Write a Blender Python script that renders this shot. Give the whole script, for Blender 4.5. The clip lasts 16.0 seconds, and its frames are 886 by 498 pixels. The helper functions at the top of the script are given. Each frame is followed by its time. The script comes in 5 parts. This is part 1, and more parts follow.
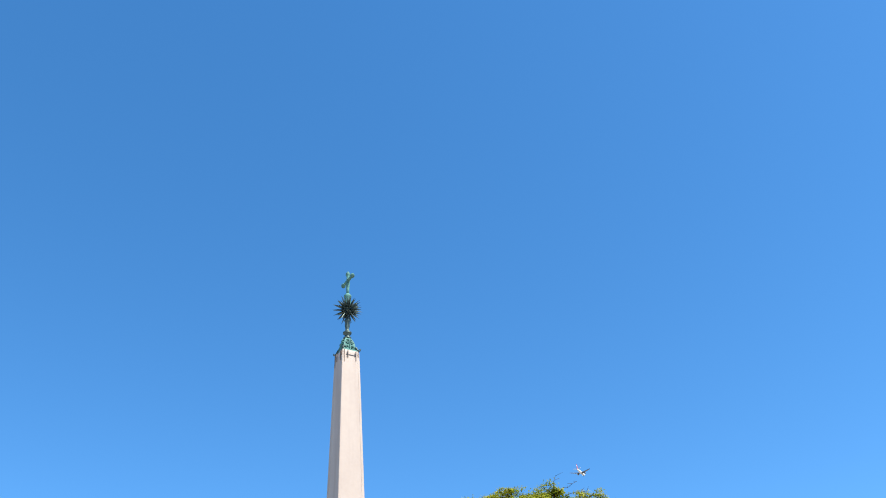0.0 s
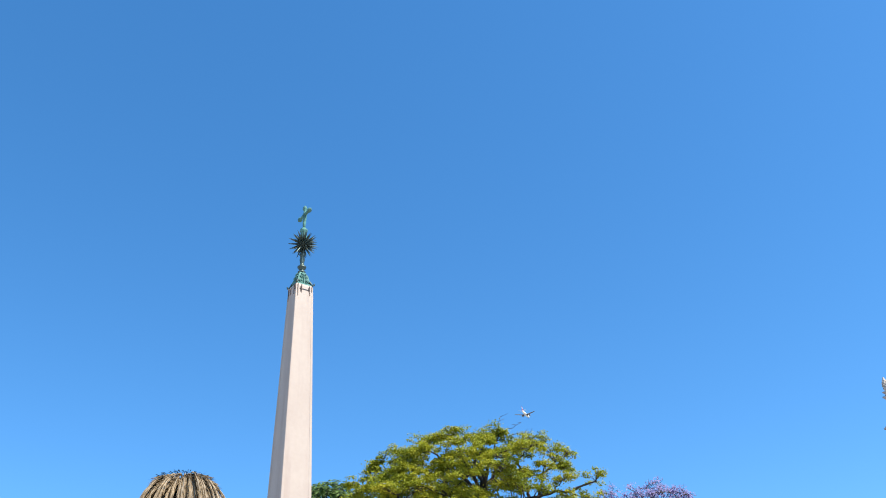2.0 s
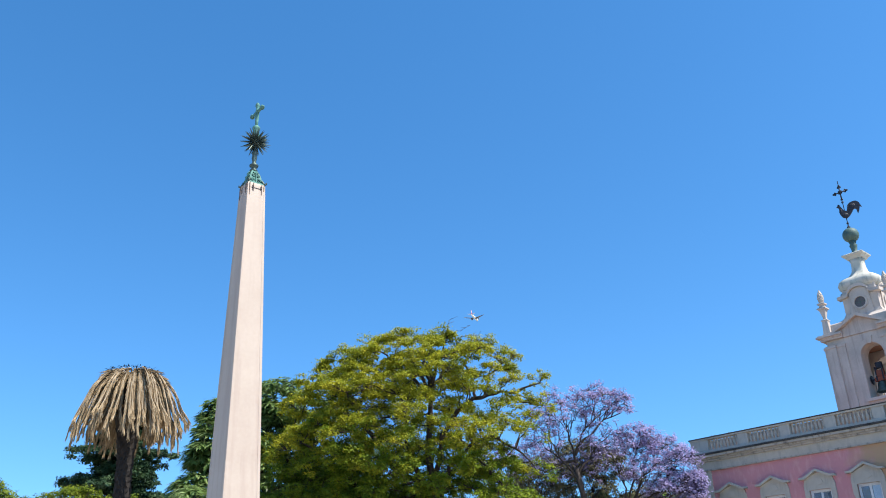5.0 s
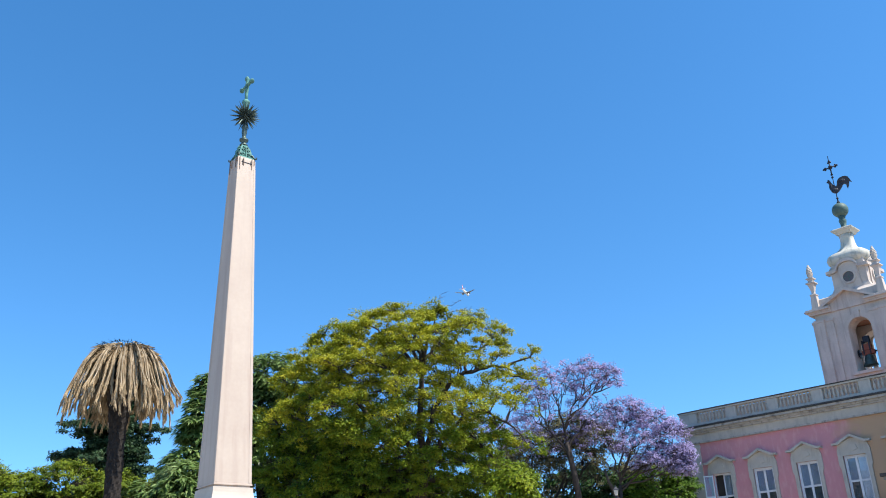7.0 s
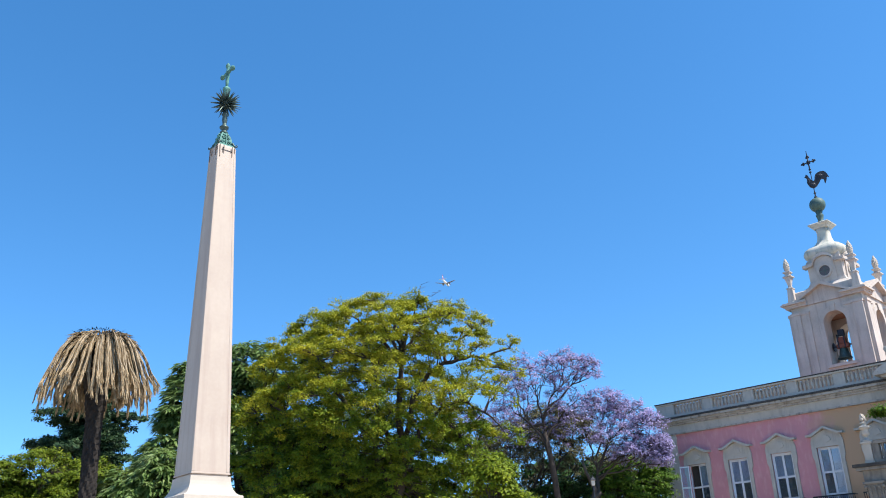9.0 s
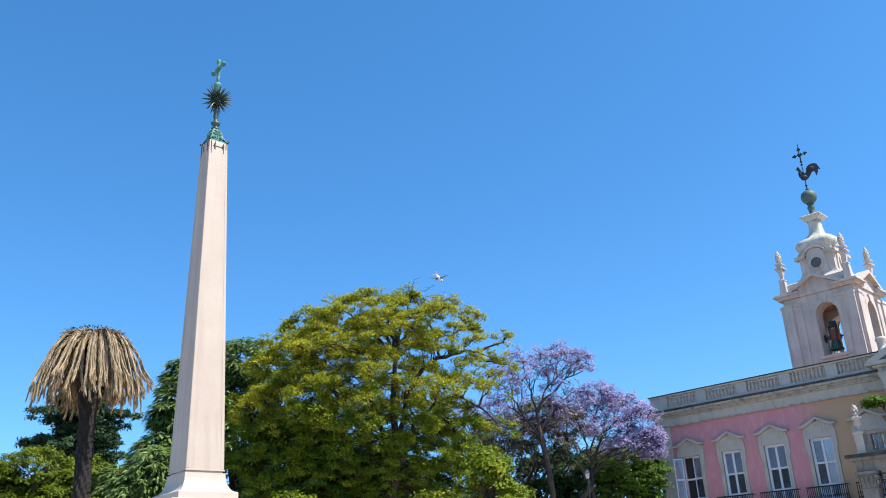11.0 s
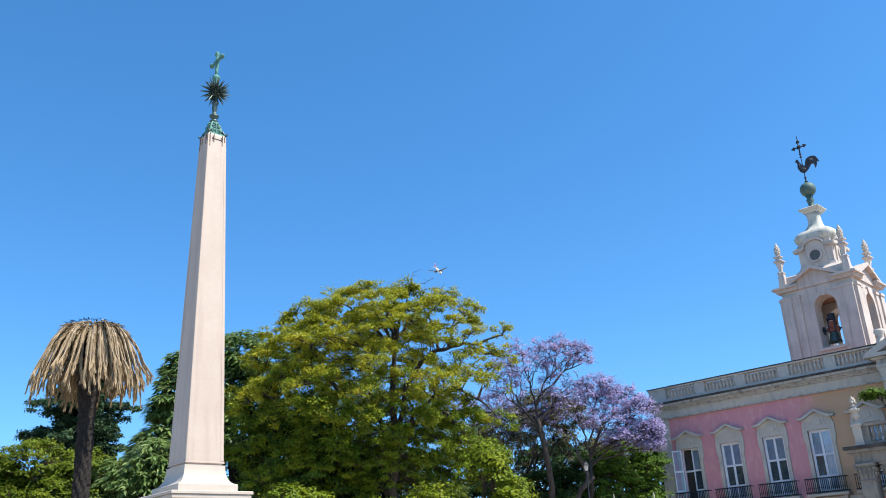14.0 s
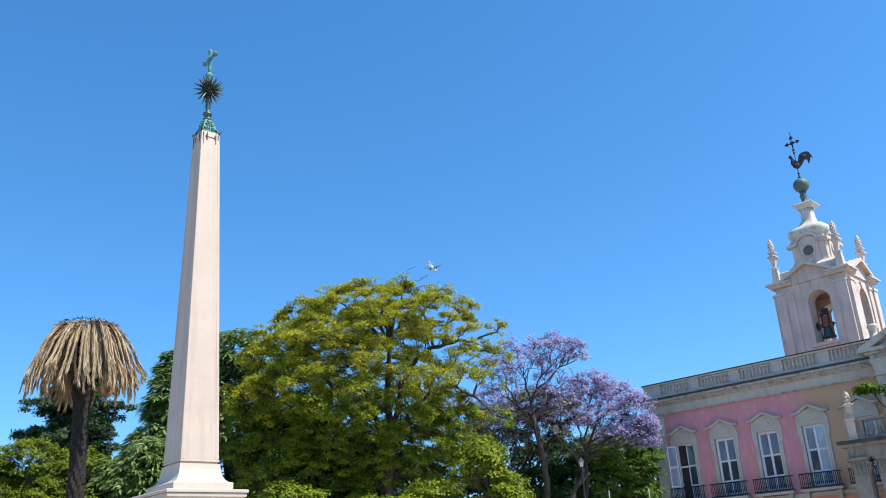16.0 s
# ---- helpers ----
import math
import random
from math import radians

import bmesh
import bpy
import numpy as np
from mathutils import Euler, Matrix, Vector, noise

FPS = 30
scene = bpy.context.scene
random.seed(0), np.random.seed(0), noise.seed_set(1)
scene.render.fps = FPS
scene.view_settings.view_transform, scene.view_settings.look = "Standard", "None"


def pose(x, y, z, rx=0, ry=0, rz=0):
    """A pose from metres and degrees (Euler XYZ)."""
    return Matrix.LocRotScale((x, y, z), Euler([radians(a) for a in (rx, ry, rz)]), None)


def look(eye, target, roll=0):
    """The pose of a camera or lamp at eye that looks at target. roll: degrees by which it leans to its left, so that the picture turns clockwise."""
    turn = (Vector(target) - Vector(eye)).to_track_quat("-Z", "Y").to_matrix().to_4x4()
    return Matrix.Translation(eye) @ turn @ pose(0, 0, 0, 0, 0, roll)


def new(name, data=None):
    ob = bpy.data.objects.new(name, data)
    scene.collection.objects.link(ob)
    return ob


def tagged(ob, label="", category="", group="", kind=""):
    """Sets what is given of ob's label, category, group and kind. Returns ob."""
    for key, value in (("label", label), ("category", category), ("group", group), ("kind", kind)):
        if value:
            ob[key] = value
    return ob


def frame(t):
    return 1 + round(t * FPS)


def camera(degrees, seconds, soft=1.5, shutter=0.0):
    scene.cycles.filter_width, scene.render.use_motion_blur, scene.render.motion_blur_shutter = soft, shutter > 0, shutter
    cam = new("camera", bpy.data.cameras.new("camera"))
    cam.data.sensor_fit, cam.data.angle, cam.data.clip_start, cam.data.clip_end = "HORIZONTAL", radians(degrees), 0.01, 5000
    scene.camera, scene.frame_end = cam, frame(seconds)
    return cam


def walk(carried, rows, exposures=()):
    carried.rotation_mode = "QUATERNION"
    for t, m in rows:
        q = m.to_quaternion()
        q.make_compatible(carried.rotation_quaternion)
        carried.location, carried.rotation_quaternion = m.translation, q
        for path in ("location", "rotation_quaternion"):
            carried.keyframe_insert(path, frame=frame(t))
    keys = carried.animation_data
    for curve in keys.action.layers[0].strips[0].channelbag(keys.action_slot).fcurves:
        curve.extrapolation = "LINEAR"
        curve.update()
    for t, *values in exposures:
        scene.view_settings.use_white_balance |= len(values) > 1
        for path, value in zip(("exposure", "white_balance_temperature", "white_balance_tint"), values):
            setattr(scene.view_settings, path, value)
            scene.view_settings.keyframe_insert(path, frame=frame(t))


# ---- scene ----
cam = camera(55.27, 16.0, soft=1.0)
EYE = 1.6
# seconds, tilt, lean and turn in degrees: the camera stands in the square and turns
TURNS = [
    (0.0, 125.105, 2.732, 11.311),
    (0.5, 123.752, 2.507, 10.152),
    (1.0, 122.491, 2.224, 8.753),
    (1.5, 121.963, 1.747, 8.209),
    (2.0, 120.915, 1.724, 7.238),
    (2.5, 120.294, 1.648, 6.586),
    (3.0, 119.376, 1.730, 5.924),
    (3.5, 118.095, 1.539, 5.525),
    (4.0, 116.492, 1.626, 4.568),
    (4.5, 115.259, 1.620, 3.943),
    (7.0, 112.595, 1.889, 3.104),
    (7.5, 112.619, 1.751, 2.763),
    (8.0, 112.440, 1.808, 2.456),
    (8.5, 112.269, 1.848, 2.121),
    (9.0, 111.899, 1.851, 1.673),
    (11.5, 111.378, 2.458, 1.379),
    (12.0, 111.138, 2.333, 1.453),
    (12.5, 111.095, 2.349, 1.531),
    (13.0, 111.127, 2.363, 1.438),
    (13.5, 111.156, 2.380, 1.317),
    (14.0, 111.040, 2.483, 1.343),
    (14.5, 110.791, 2.696, 1.375),
    (15.0, 110.671, 2.761, 1.377),
    (15.5, 110.833, 2.754, 1.204),
    (16.0, 110.837, 2.851, 1.084),
]
walk(cam, [(t, pose(0, 0, EYE, rx, ry, rz)) for t, rx, ry, rz in TURNS])

# ---- light ----
SUN_AZ, SUN_EL = 117.0, 56.0        # degrees clockwise from +y, and above the horizon
world = bpy.data.worlds.new("sky")
scene.world = world
world.use_nodes = True
wn = world.node_tree
sky = wn.nodes.new("ShaderNodeTexSky")
sky.sky_type = "NISHITA"
sky.sun_disc = False
sky.sun_elevation, sky.sun_rotation = radians(SUN_EL), radians(SUN_AZ)
sky.air_density, sky.dust_density, sky.ozone_density = 0.8, 0.2, 2.5
hsv = wn.nodes.new("ShaderNodeHueSaturation")
hsv.inputs["Saturation"].default_value = 1.27
hsv.inputs["Hue"].default_value = 0.4957
# a hazier, evener sky towards the horizon
co = wn.nodes.new("ShaderNodeTexCoord")
lift = wn.nodes.new("ShaderNodeVectorMath")
lift.operation = "ADD"
lift.inputs[1].default_value = (0, 0, 0.085)
unit = wn.nodes.new("ShaderNodeVectorMath")
unit.operation = "NORMALIZE"
wn.links.new(co.outputs["Generated"], lift.inputs[0])
wn.links.new(lift.outputs[0], unit.inputs[0])
wn.links.new(unit.outputs[0], sky.inputs["Vector"])
wn.links.new(sky.outputs[0], hsv.inputs["Color"])
wn.links.new(hsv.outputs[0], wn.nodes["Background"].inputs["Color"])
wn.nodes["Background"].inputs["Strength"].default_value = 0.149
sun = new("sun", bpy.data.lights.new("sun", "SUN"))
sun.data.energy, sun.data.angle, sun.data.color = 4.3, radians(0.5), (1.0, 0.95, 0.87)
sa, se = radians(SUN_AZ), radians(SUN_EL)
sun.matrix_world = look((60 * math.sin(sa) * math.cos(se), 60 * math.cos(sa) * math.cos(se), 60 * math.sin(se)), (0, 0, 0))
scene.view_settings.exposure = 0.95

# ---- materials ----


def surface(name, base, other=None, rough=0.8, scale=2.0, fine=25.0, bump=0.15, metal=0.0, streak=None, streak_amount=0.5, stretch=0.15, spec=0.3):
    """A worn surface: two base colours mixed by coarse and fine noise, optional dark streaks that run down, and a fine relief."""
    m = bpy.data.materials.new(name)
    m.use_nodes = True
    nt = m.node_tree
    b = nt.nodes["Principled BSDF"]
    b.inputs["Roughness"].default_value = rough
    b.inputs["Metallic"].default_value = metal
    b.inputs["Specular IOR Level"].default_value = spec
    co = nt.nodes.new("ShaderNodeTexCoord")
    n1 = nt.nodes.new("ShaderNodeTexNoise")
    n1.inputs["Scale"].default_value, n1.inputs["Detail"].default_value = scale, 6
    n2 = nt.nodes.new("ShaderNodeTexNoise")
    n2.inputs["Scale"].default_value, n2.inputs["Detail"].default_value = fine, 4
    for n in (n1, n2):
        nt.links.new(co.outputs["Object"], n.inputs["Vector"])
    add = nt.nodes.new("ShaderNodeMath")
    add.operation = "MULTIPLY_ADD"
    add.inputs[1].default_value = 0.35
    nt.links.new(n2.outputs[0], add.inputs[0])
    nt.links.new(n1.outputs[0], add.inputs[2])
    ramp = nt.nodes.new("ShaderNodeMapRange")
    ramp.inputs["From Min"].default_value, ramp.inputs["From Max"].default_value = 0.45, 0.9
    nt.links.new(add.outputs[0], ramp.inputs["Value"])
    mix = nt.nodes.new("ShaderNodeMix")
    mix.data_type = "RGBA"
    mix.inputs["A"].default_value = (*base, 1)
    mix.inputs["B"].default_value = (*(other or [c * 0.75 for c in base]), 1)
    nt.links.new(ramp.outputs[0], mix.inputs["Factor"])
    out = mix.outputs["Result"]
    if streak:
        mp = nt.nodes.new("ShaderNodeMapping")
        mp.inputs["Scale"].default_value = (1, 1, stretch)
        nt.links.new(co.outputs["Object"], mp.inputs["Vector"])
        n3 = nt.nodes.new("ShaderNodeTexNoise")
        n3.inputs["Scale"].default_value, n3.inputs["Detail"].default_value = 3.5, 7
        nt.links.new(mp.outputs[0], n3.inputs["Vector"])
        r3 = nt.nodes.new("ShaderNodeMapRange")
        r3.inputs["From Min"].default_value, r3.inputs["From Max"].default_value = 0.5, 0.75
        r3.inputs["To Max"].default_value = streak_amount
        nt.links.new(n3.outputs[0], r3.inputs["Value"])
        mx = nt.nodes.new("ShaderNodeMix")
        mx.data_type = "RGBA"
        nt.links.new(r3.outputs[0], mx.inputs["Factor"])
        nt.links.new(out, mx.inputs["A"])
        mx.inputs["B"].default_value = (*streak, 1)
        out = mx.outputs["Result"]
    nt.links.new(out, b.inputs["Base Color"])
    if bump:
        bp = nt.nodes.new("ShaderNodeBump")
        bp.inputs["Strength"].default_value, bp.inputs["Distance"].default_value = bump, 0.02
        nt.links.new(add.outputs[0], bp.inputs["Height"])
        nt.links.new(bp.outputs[0], b.inputs["Normal"])
    return m


def foliage(name, dark, mid, light, through_light=0.35, rough=0.55):
    """Leaves that differ one by one in colour and let some light through."""
    m = bpy.data.materials.new(name)
    m.use_nodes = True
    nt = m.node_tree
    b = nt.nodes["Principled BSDF"]
    b.inputs["Roughness"].default_value = rough
    b.inputs["Specular IOR Level"].default_value = 0.15
    geo = nt.nodes.new("ShaderNodeNewGeometry")
    co = nt.nodes.new("ShaderNodeTexCoord")
    n1 = nt.nodes.new("ShaderNodeTexNoise")
    n1.inputs["Scale"].default_value, n1.inputs["Detail"].default_value = 0.55, 3
    nt.links.new(co.outputs["Object"], n1.inputs["Vector"])
    mx = nt.nodes.new("ShaderNodeMath")
    mx.operation = "MULTIPLY_ADD"
    mx.inputs[1].default_value = 0.5
    nt.links.new(geo.outputs["Random Per Island"], mx.inputs[0])
    sub = nt.nodes.new("ShaderNodeMapRange")
    sub.inputs["From Min"].default_value, sub.inputs["From Max"].default_value = 0.35, 0.65
    sub.inputs["To Max"].default_value = 0.5
    nt.links.new(n1.outputs[0], sub.inputs["Value"])
    nt.links.new(sub.outputs[0], mx.inputs[2])
    r = nt.nodes.new("ShaderNodeValToRGB")
    r.color_ramp.elements[0].color = (*dark, 1)
    r.color_ramp.elements[1].color = (*light, 1)
    e = r.color_ramp.elements.new(0.5)
    e.color = (*mid, 1)
    nt.links.new(mx.outputs[0], r.inputs[0])
    nt.links.new(r.outputs[0], b.inputs["Base Color"])
    tr = nt.nodes.new("ShaderNodeBsdfTranslucent")
    nt.links.new(r.outputs[0], tr.inputs["Color"])
    ms = nt.nodes.new("ShaderNodeMixShader")
    ms.inputs[0].default_value = through_light
    nt.links.new(b.outputs[0], ms.inputs[1])
    nt.links.new(tr.outputs[0], ms.inputs[2])
    nt.links.new(ms.outputs[0], nt.nodes["Material Output"].inputs["Surface"])
    return m


def painted_wall(name):
    """Faded plaster: rose paint that gives way to an ochre one along the facade."""
    m = surface(name, (0.62, 0.27, 0.29), (0.54, 0.25, 0.27), rough=0.9, scale=0.9, fine=14, bump=0.1, streak=(0.70, 0.42, 0.40), streak_amount=0.55, stretch=0.35)
    nt = m.node_tree
    b = nt.nodes["Principled BSDF"]
    src = b.inputs["Base Color"].links[0].from_socket
    co = nt.nodes.new("ShaderNodeTexCoord")
    sp = nt.nodes.new("ShaderNodeSeparateXYZ")
    nt.links.new(co.outputs["Object"], sp.inputs[0])
    ns = nt.nodes.new("ShaderNodeTexNoise")
    ns.inputs["Scale"].default_value, ns.inputs["Detail"].default_value = 1.3, 6
    nt.links.new(co.outputs["Object"], ns.inputs["Vector"])
    ad = nt.nodes.new("ShaderNodeMath")
    ad.operation = "MULTIPLY_ADD"
    ad.inputs[1].default_value = 2.4
    nt.links.new(ns.outputs[0], ad.inputs[0])
    nt.links.new(sp.outputs["X"], ad.inputs[2])
    mr = nt.nodes.new("ShaderNodeMapRange")
    mr.inputs["From Min"].default_value, mr.inputs["From Max"].default_value = 11.3, 12.9
    nt.links.new(ad.outputs[0], mr.inputs["Value"])
    mx = nt.nodes.new("ShaderNodeMix")
    mx.data_type = "RGBA"
    nt.links.new(mr.outputs[0], mx.inputs["Factor"])
    nt.links.new(src, mx.inputs["A"])
    mx.inputs["B"].default_value = (0.50, 0.32, 0.195, 1)
    nt.links.new(mx.outputs["Result"], b.inputs["Base Color"])
    return m


MARBLE = surface("rose_marble", (0.48, 0.395, 0.32), (0.42, 0.335, 0.268), rough=0.6, scale=0.7, fine=9, bump=0.05, streak=(0.34, 0.25, 0.20), streak_amount=0.55, stretch=0.08)
MARBLE_PALE = surface("pale_limestone", (0.50, 0.435, 0.36), (0.43, 0.37, 0.30), rough=0.7, scale=1.5, fine=14, bump=0.08, streak=(0.42, 0.37, 0.32), streak_amount=0.3)
DOME_STONE = surface("green_stained_limestone", (0.54, 0.50, 0.43), (0.44, 0.44, 0.37), rough=0.8, scale=1.2, fine=10, bump=0.1, streak=(0.13, 0.165, 0.14), streak_amount=0.75, stretch=0.25)
TOWER_STONE = surface("tower_limestone", (0.55, 0.48, 0.415), (0.43, 0.375, 0.325), rough=0.85, scale=0.8, fine=9, bump=0.12, streak=(0.30, 0.25, 0.23), streak_amount=0.7, stretch=0.12)
PALACE_STONE = surface("grey_limestone", (0.53, 0.48, 0.41), (0.44, 0.40, 0.34), rough=0.85, scale=1.2, fine=11, bump=0.12, streak=(0.25, 0.23, 0.21), streak_amount=0.45, stretch=0.3)
CORNICE_STONE = surface("stained_cornice", (0.48, 0.44, 0.39), (0.37, 0.34, 0.30), rough=0.9, scale=1.6, fine=10, bump=0.2, streak=(0.10, 0.09, 0.085), streak_amount=0.8, stretch=0.6)
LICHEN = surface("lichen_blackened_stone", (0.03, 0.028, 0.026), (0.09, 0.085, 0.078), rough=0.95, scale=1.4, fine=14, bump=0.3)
PEACH = surface("peach_plaster", (0.66, 0.32, 0.20), (0.58, 0.29, 0.2), rough=0.9, scale=0.9, fine=14, bump=0.1)
PORTICO_STONE = surface("sooty_limestone", (0.28, 0.25, 0.21), (0.19, 0.17, 0.145), rough=0.9, scale=1.8, fine=12, bump=0.2, streak=(0.08, 0.07, 0.065), streak_amount=0.75, stretch=0.25)
PINK = painted_wall("rose_plaster")
WHITE_WOOD = surface("white_painted_wood", (0.72, 0.73, 0.74), (0.62, 0.63, 0.66), rough=0.5, scale=4, fine=30, bump=0.03)
BLIND = surface("grey_blind", (0.34, 0.37, 0.43), (0.28, 0.31, 0.37), rough=0.8, scale=3, fine=30, bump=0.03)
PANE_BACKING = surface("dim_pane_backing", (0.13, 0.125, 0.13), (0.09, 0.09, 0.095), rough=0.9, scale=3, fine=20, bump=0.05)
DARK = surface("dark_interior", (0.05, 0.045, 0.04), rough=0.95, bump=0)
IRON = surface("black_iron", (0.025, 0.027, 0.032), (0.04, 0.042, 0.05), rough=0.5, scale=6, bump=0.05, metal=0.6)
VERDIGRIS = surface("green_copper", (0.13, 0.31, 0.25), (0.045, 0.12, 0.105), rough=0.7, scale=5, fine=30, bump=0.15, streak=(0.05, 0.09, 0.08), streak_amount=0.7)
RUST = surface("rust_stain", (0.14, 0.10, 0.08), (0.22, 0.16, 0.13), rough=0.9, scale=8, bump=0.02)
BRONZE = surface("dark_bronze", (0.045, 0.06, 0.052), (0.09, 0.13, 0.11), rough=0.45, scale=5, fine=30, bump=0.1, metal=0.5)
BALL_GREEN = surface("green_copper_ball", (0.05, 0.095, 0.085), (0.09, 0.145, 0.125), rough=0.6, scale=1.5, fine=12, bump=0.1, streak=(0.05, 0.08, 0.07))
RED_WOOD = surface("red_headstock", (0.26, 0.075, 0.04), (0.18, 0.06, 0.04), rough=0.7, scale=4)
ROOF = surface("clay_roof", (0.36, 0.17, 0.10), (0.26, 0.13, 0.09), rough=0.9, scale=2)
PAVING = surface("paving", (0.40, 0.345, 0.275), (0.32, 0.275, 0.22), rough=0.9, scale=0.4, fine=6, bump=0.2)
BARK = surface("grey_bark", (0.075, 0.056, 0.041), (0.035, 0.027, 0.021), rough=0.95, scale=3, fine=20, bump=0.6)
BARK_PALE = surface("pale_bark", (0.10, 0.08, 0.062), (0.045, 0.037, 0.03), rough=0.95, scale=2, fine=14, bump=0.5)
BARK_DARK = surface("dark_bark", (0.07, 0.055, 0.045), (0.035, 0.028, 0.024), rough=0.95, scale=3, fine=20, bump=0.6)
PALM_BARK = surface("palm_bark", (0.028, 0.022, 0.018), (0.013, 0.011, 0.01), rough=0.95, scale=4, fine=16, bump=0.8)
STRAW = foliage("dry_fronds", (0.07, 0.046, 0.027), (0.29, 0.21, 0.12), (0.66, 0.51, 0.32), 0.08, 0.8)
RIB = surface("dry_ribs", (0.46, 0.37, 0.25), (0.30, 0.23, 0.15), rough=0.7, scale=3, fine=20, bump=0.1)
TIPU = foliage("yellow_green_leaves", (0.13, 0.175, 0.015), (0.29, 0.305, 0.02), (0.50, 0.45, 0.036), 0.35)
# greener hue of the low leaves, darkened further to paint in the crown's shade
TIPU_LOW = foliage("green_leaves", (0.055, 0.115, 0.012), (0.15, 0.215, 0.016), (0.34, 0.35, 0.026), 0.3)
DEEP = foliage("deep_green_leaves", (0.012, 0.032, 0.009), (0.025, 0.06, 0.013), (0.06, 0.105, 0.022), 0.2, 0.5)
BROAD = foliage("broad_green_leaves", (0.05, 0.10, 0.025), (0.16, 0.245, 0.07), (0.36, 0.44, 0.19), 0.4, 0.35)
FRESH = foliage("fresh_green_leaves", (0.05, 0.095, 0.007), (0.13, 0.18, 0.008), (0.26, 0.29, 0.013), 0.25)
SHRUB = foliage("shrub_leaves", (0.025, 0.06, 0.009), (0.07, 0.14, 0.013), (0.15, 0.24, 0.026), 0.3)
HEDGE = foliage("hedge_leaves", (0.04, 0.075, 0.007), (0.115, 0.16, 0.010), (0.22, 0.25, 0.017), 0.3)
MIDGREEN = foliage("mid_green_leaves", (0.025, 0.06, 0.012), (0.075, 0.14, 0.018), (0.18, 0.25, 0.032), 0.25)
CONIFER = foliage("conifer_needles", (0.015, 0.035, 0.018), (0.035, 0.07, 0.03), (0.075, 0.12, 0.05), 0.1)
JACARANDA = foliage("violet_blossom", (0.235, 0.20, 0.345), (0.37, 0.32, 0.53), (0.50, 0.445, 0.67), 0.4, 0.7)
OLIVE = foliage("olive_leaves", (0.075, 0.075, 0.04), (0.15, 0.145, 0.075), (0.25, 0.225, 0.13), 0.35)
PLANE_WHITE = surface("white_aircraft_paint", (0.80, 0.80, 0.80), (0.76, 0.76, 0.77), rough=0.35, scale=0.2, fine=2, bump=0)
PLANE_RED = surface("red_aircraft_paint", (0.55, 0.06, 0.05), (0.48, 0.05, 0.05), rough=0.35, scale=0.2, bump=0)
PLANE_GREY = surface("grey_aircraft_metal", (0.25, 0.26, 0.28), (0.2, 0.2, 0.22), rough=0.4, scale=0.3, bump=0, metal=0.3)
_g = bpy.data.materials.new("window_glass")
_g.use_nodes = True
_b = _g.node_tree.nodes["Principled BSDF"]
_b.inputs["Base Color"].default_value = (0.9, 0.95, 1, 1)
_b.inputs["Roughness"].default_value = 0.03
_b.inputs["Transmission Weight"].default_value = 1.0
GLASS = _g

# ---- mesh helpers ----


def thing(name, m, label, category, group="", kind=""):
    ob = new(name)
    ob.matrix_world = m
    return tagged(ob, label, category, group, kind)


def mesh_of(name, bm, material, smooth=False):
    me = bpy.data.meshes.new(name)
    bm.to_mesh(me)
    bm.free()
    me.materials.append(material)
    if smooth:
        me.polygons.foreach_set("use_smooth", [True] * len(me.polygons))
    return me


def part(name, bm, material, parent, label="", smooth=False, m=None):
    me = bm if isinstance(bm, bpy.types.Mesh) else mesh_of(name, bm, material, smooth)
    ob = new(name, me)
    ob.parent = parent
    if m is not None:
        ob.matrix_basis = m
    return tagged(ob, label)


def group(name, parent, m=None, label=""):
    return part(name, bmesh.new(), IRON, parent, label, m=m)


def box(bm, x0, x1, y0, y1, z0, z1, bevel=0.0):
    vs = [bm.verts.new(p) for p in ((x0, y0, z0), (x1, y0, z0), (x1, y1, z0), (x0, y1, z0), (x0, y0, z1), (x1, y0, z1), (x1, y1, z1), (x0, y1, z1))]
    fs = [bm.faces.new([vs[i] for i in q]) for q in ((3, 2, 1, 0), (4, 5, 6, 7), (0, 1, 5, 4), (1, 2, 6, 5), (2, 3, 7, 6), (3, 0, 4, 7))]
    if bevel:
        es = list({e for f in fs for e in f.edges})
        bmesh.ops.bevel(bm, geom=es, offset=bevel, segments=2, affect="EDGES", profile=0.6)
    return bm


def boxed(*a, bevel=0.0):
    return box(bmesh.new(), *a, bevel=bevel)


def lathe(bm, profile, seg=16, at=(0, 0, 0), square=False, turn=0.0):
    """Revolves (radius, height) pairs; square makes a four-sided plan with sides of twice the radius."""
    if square:
        seg, k, turn = 4, math.sqrt(2), turn + math.pi / 4
    else:
        k = 1.0
    rings = []
    for r, z in profile:
        rings.append([bm.verts.new((at[0] + k * r * math.cos(turn + 2 * math.pi * i / seg), at[1] + k * r * math.sin(turn + 2 * math.pi * i / seg), at[2] + z)) for i in range(seg)])
    for a, b in zip(rings, rings[1:]):
        for i in range(seg):
            bm.faces.new((a[i], a[(i + 1) % seg], b[(i + 1) % seg], b[i]))
    bm.faces.new(rings[0][::-1])
    bm.faces.new(rings[-1])
    return bm


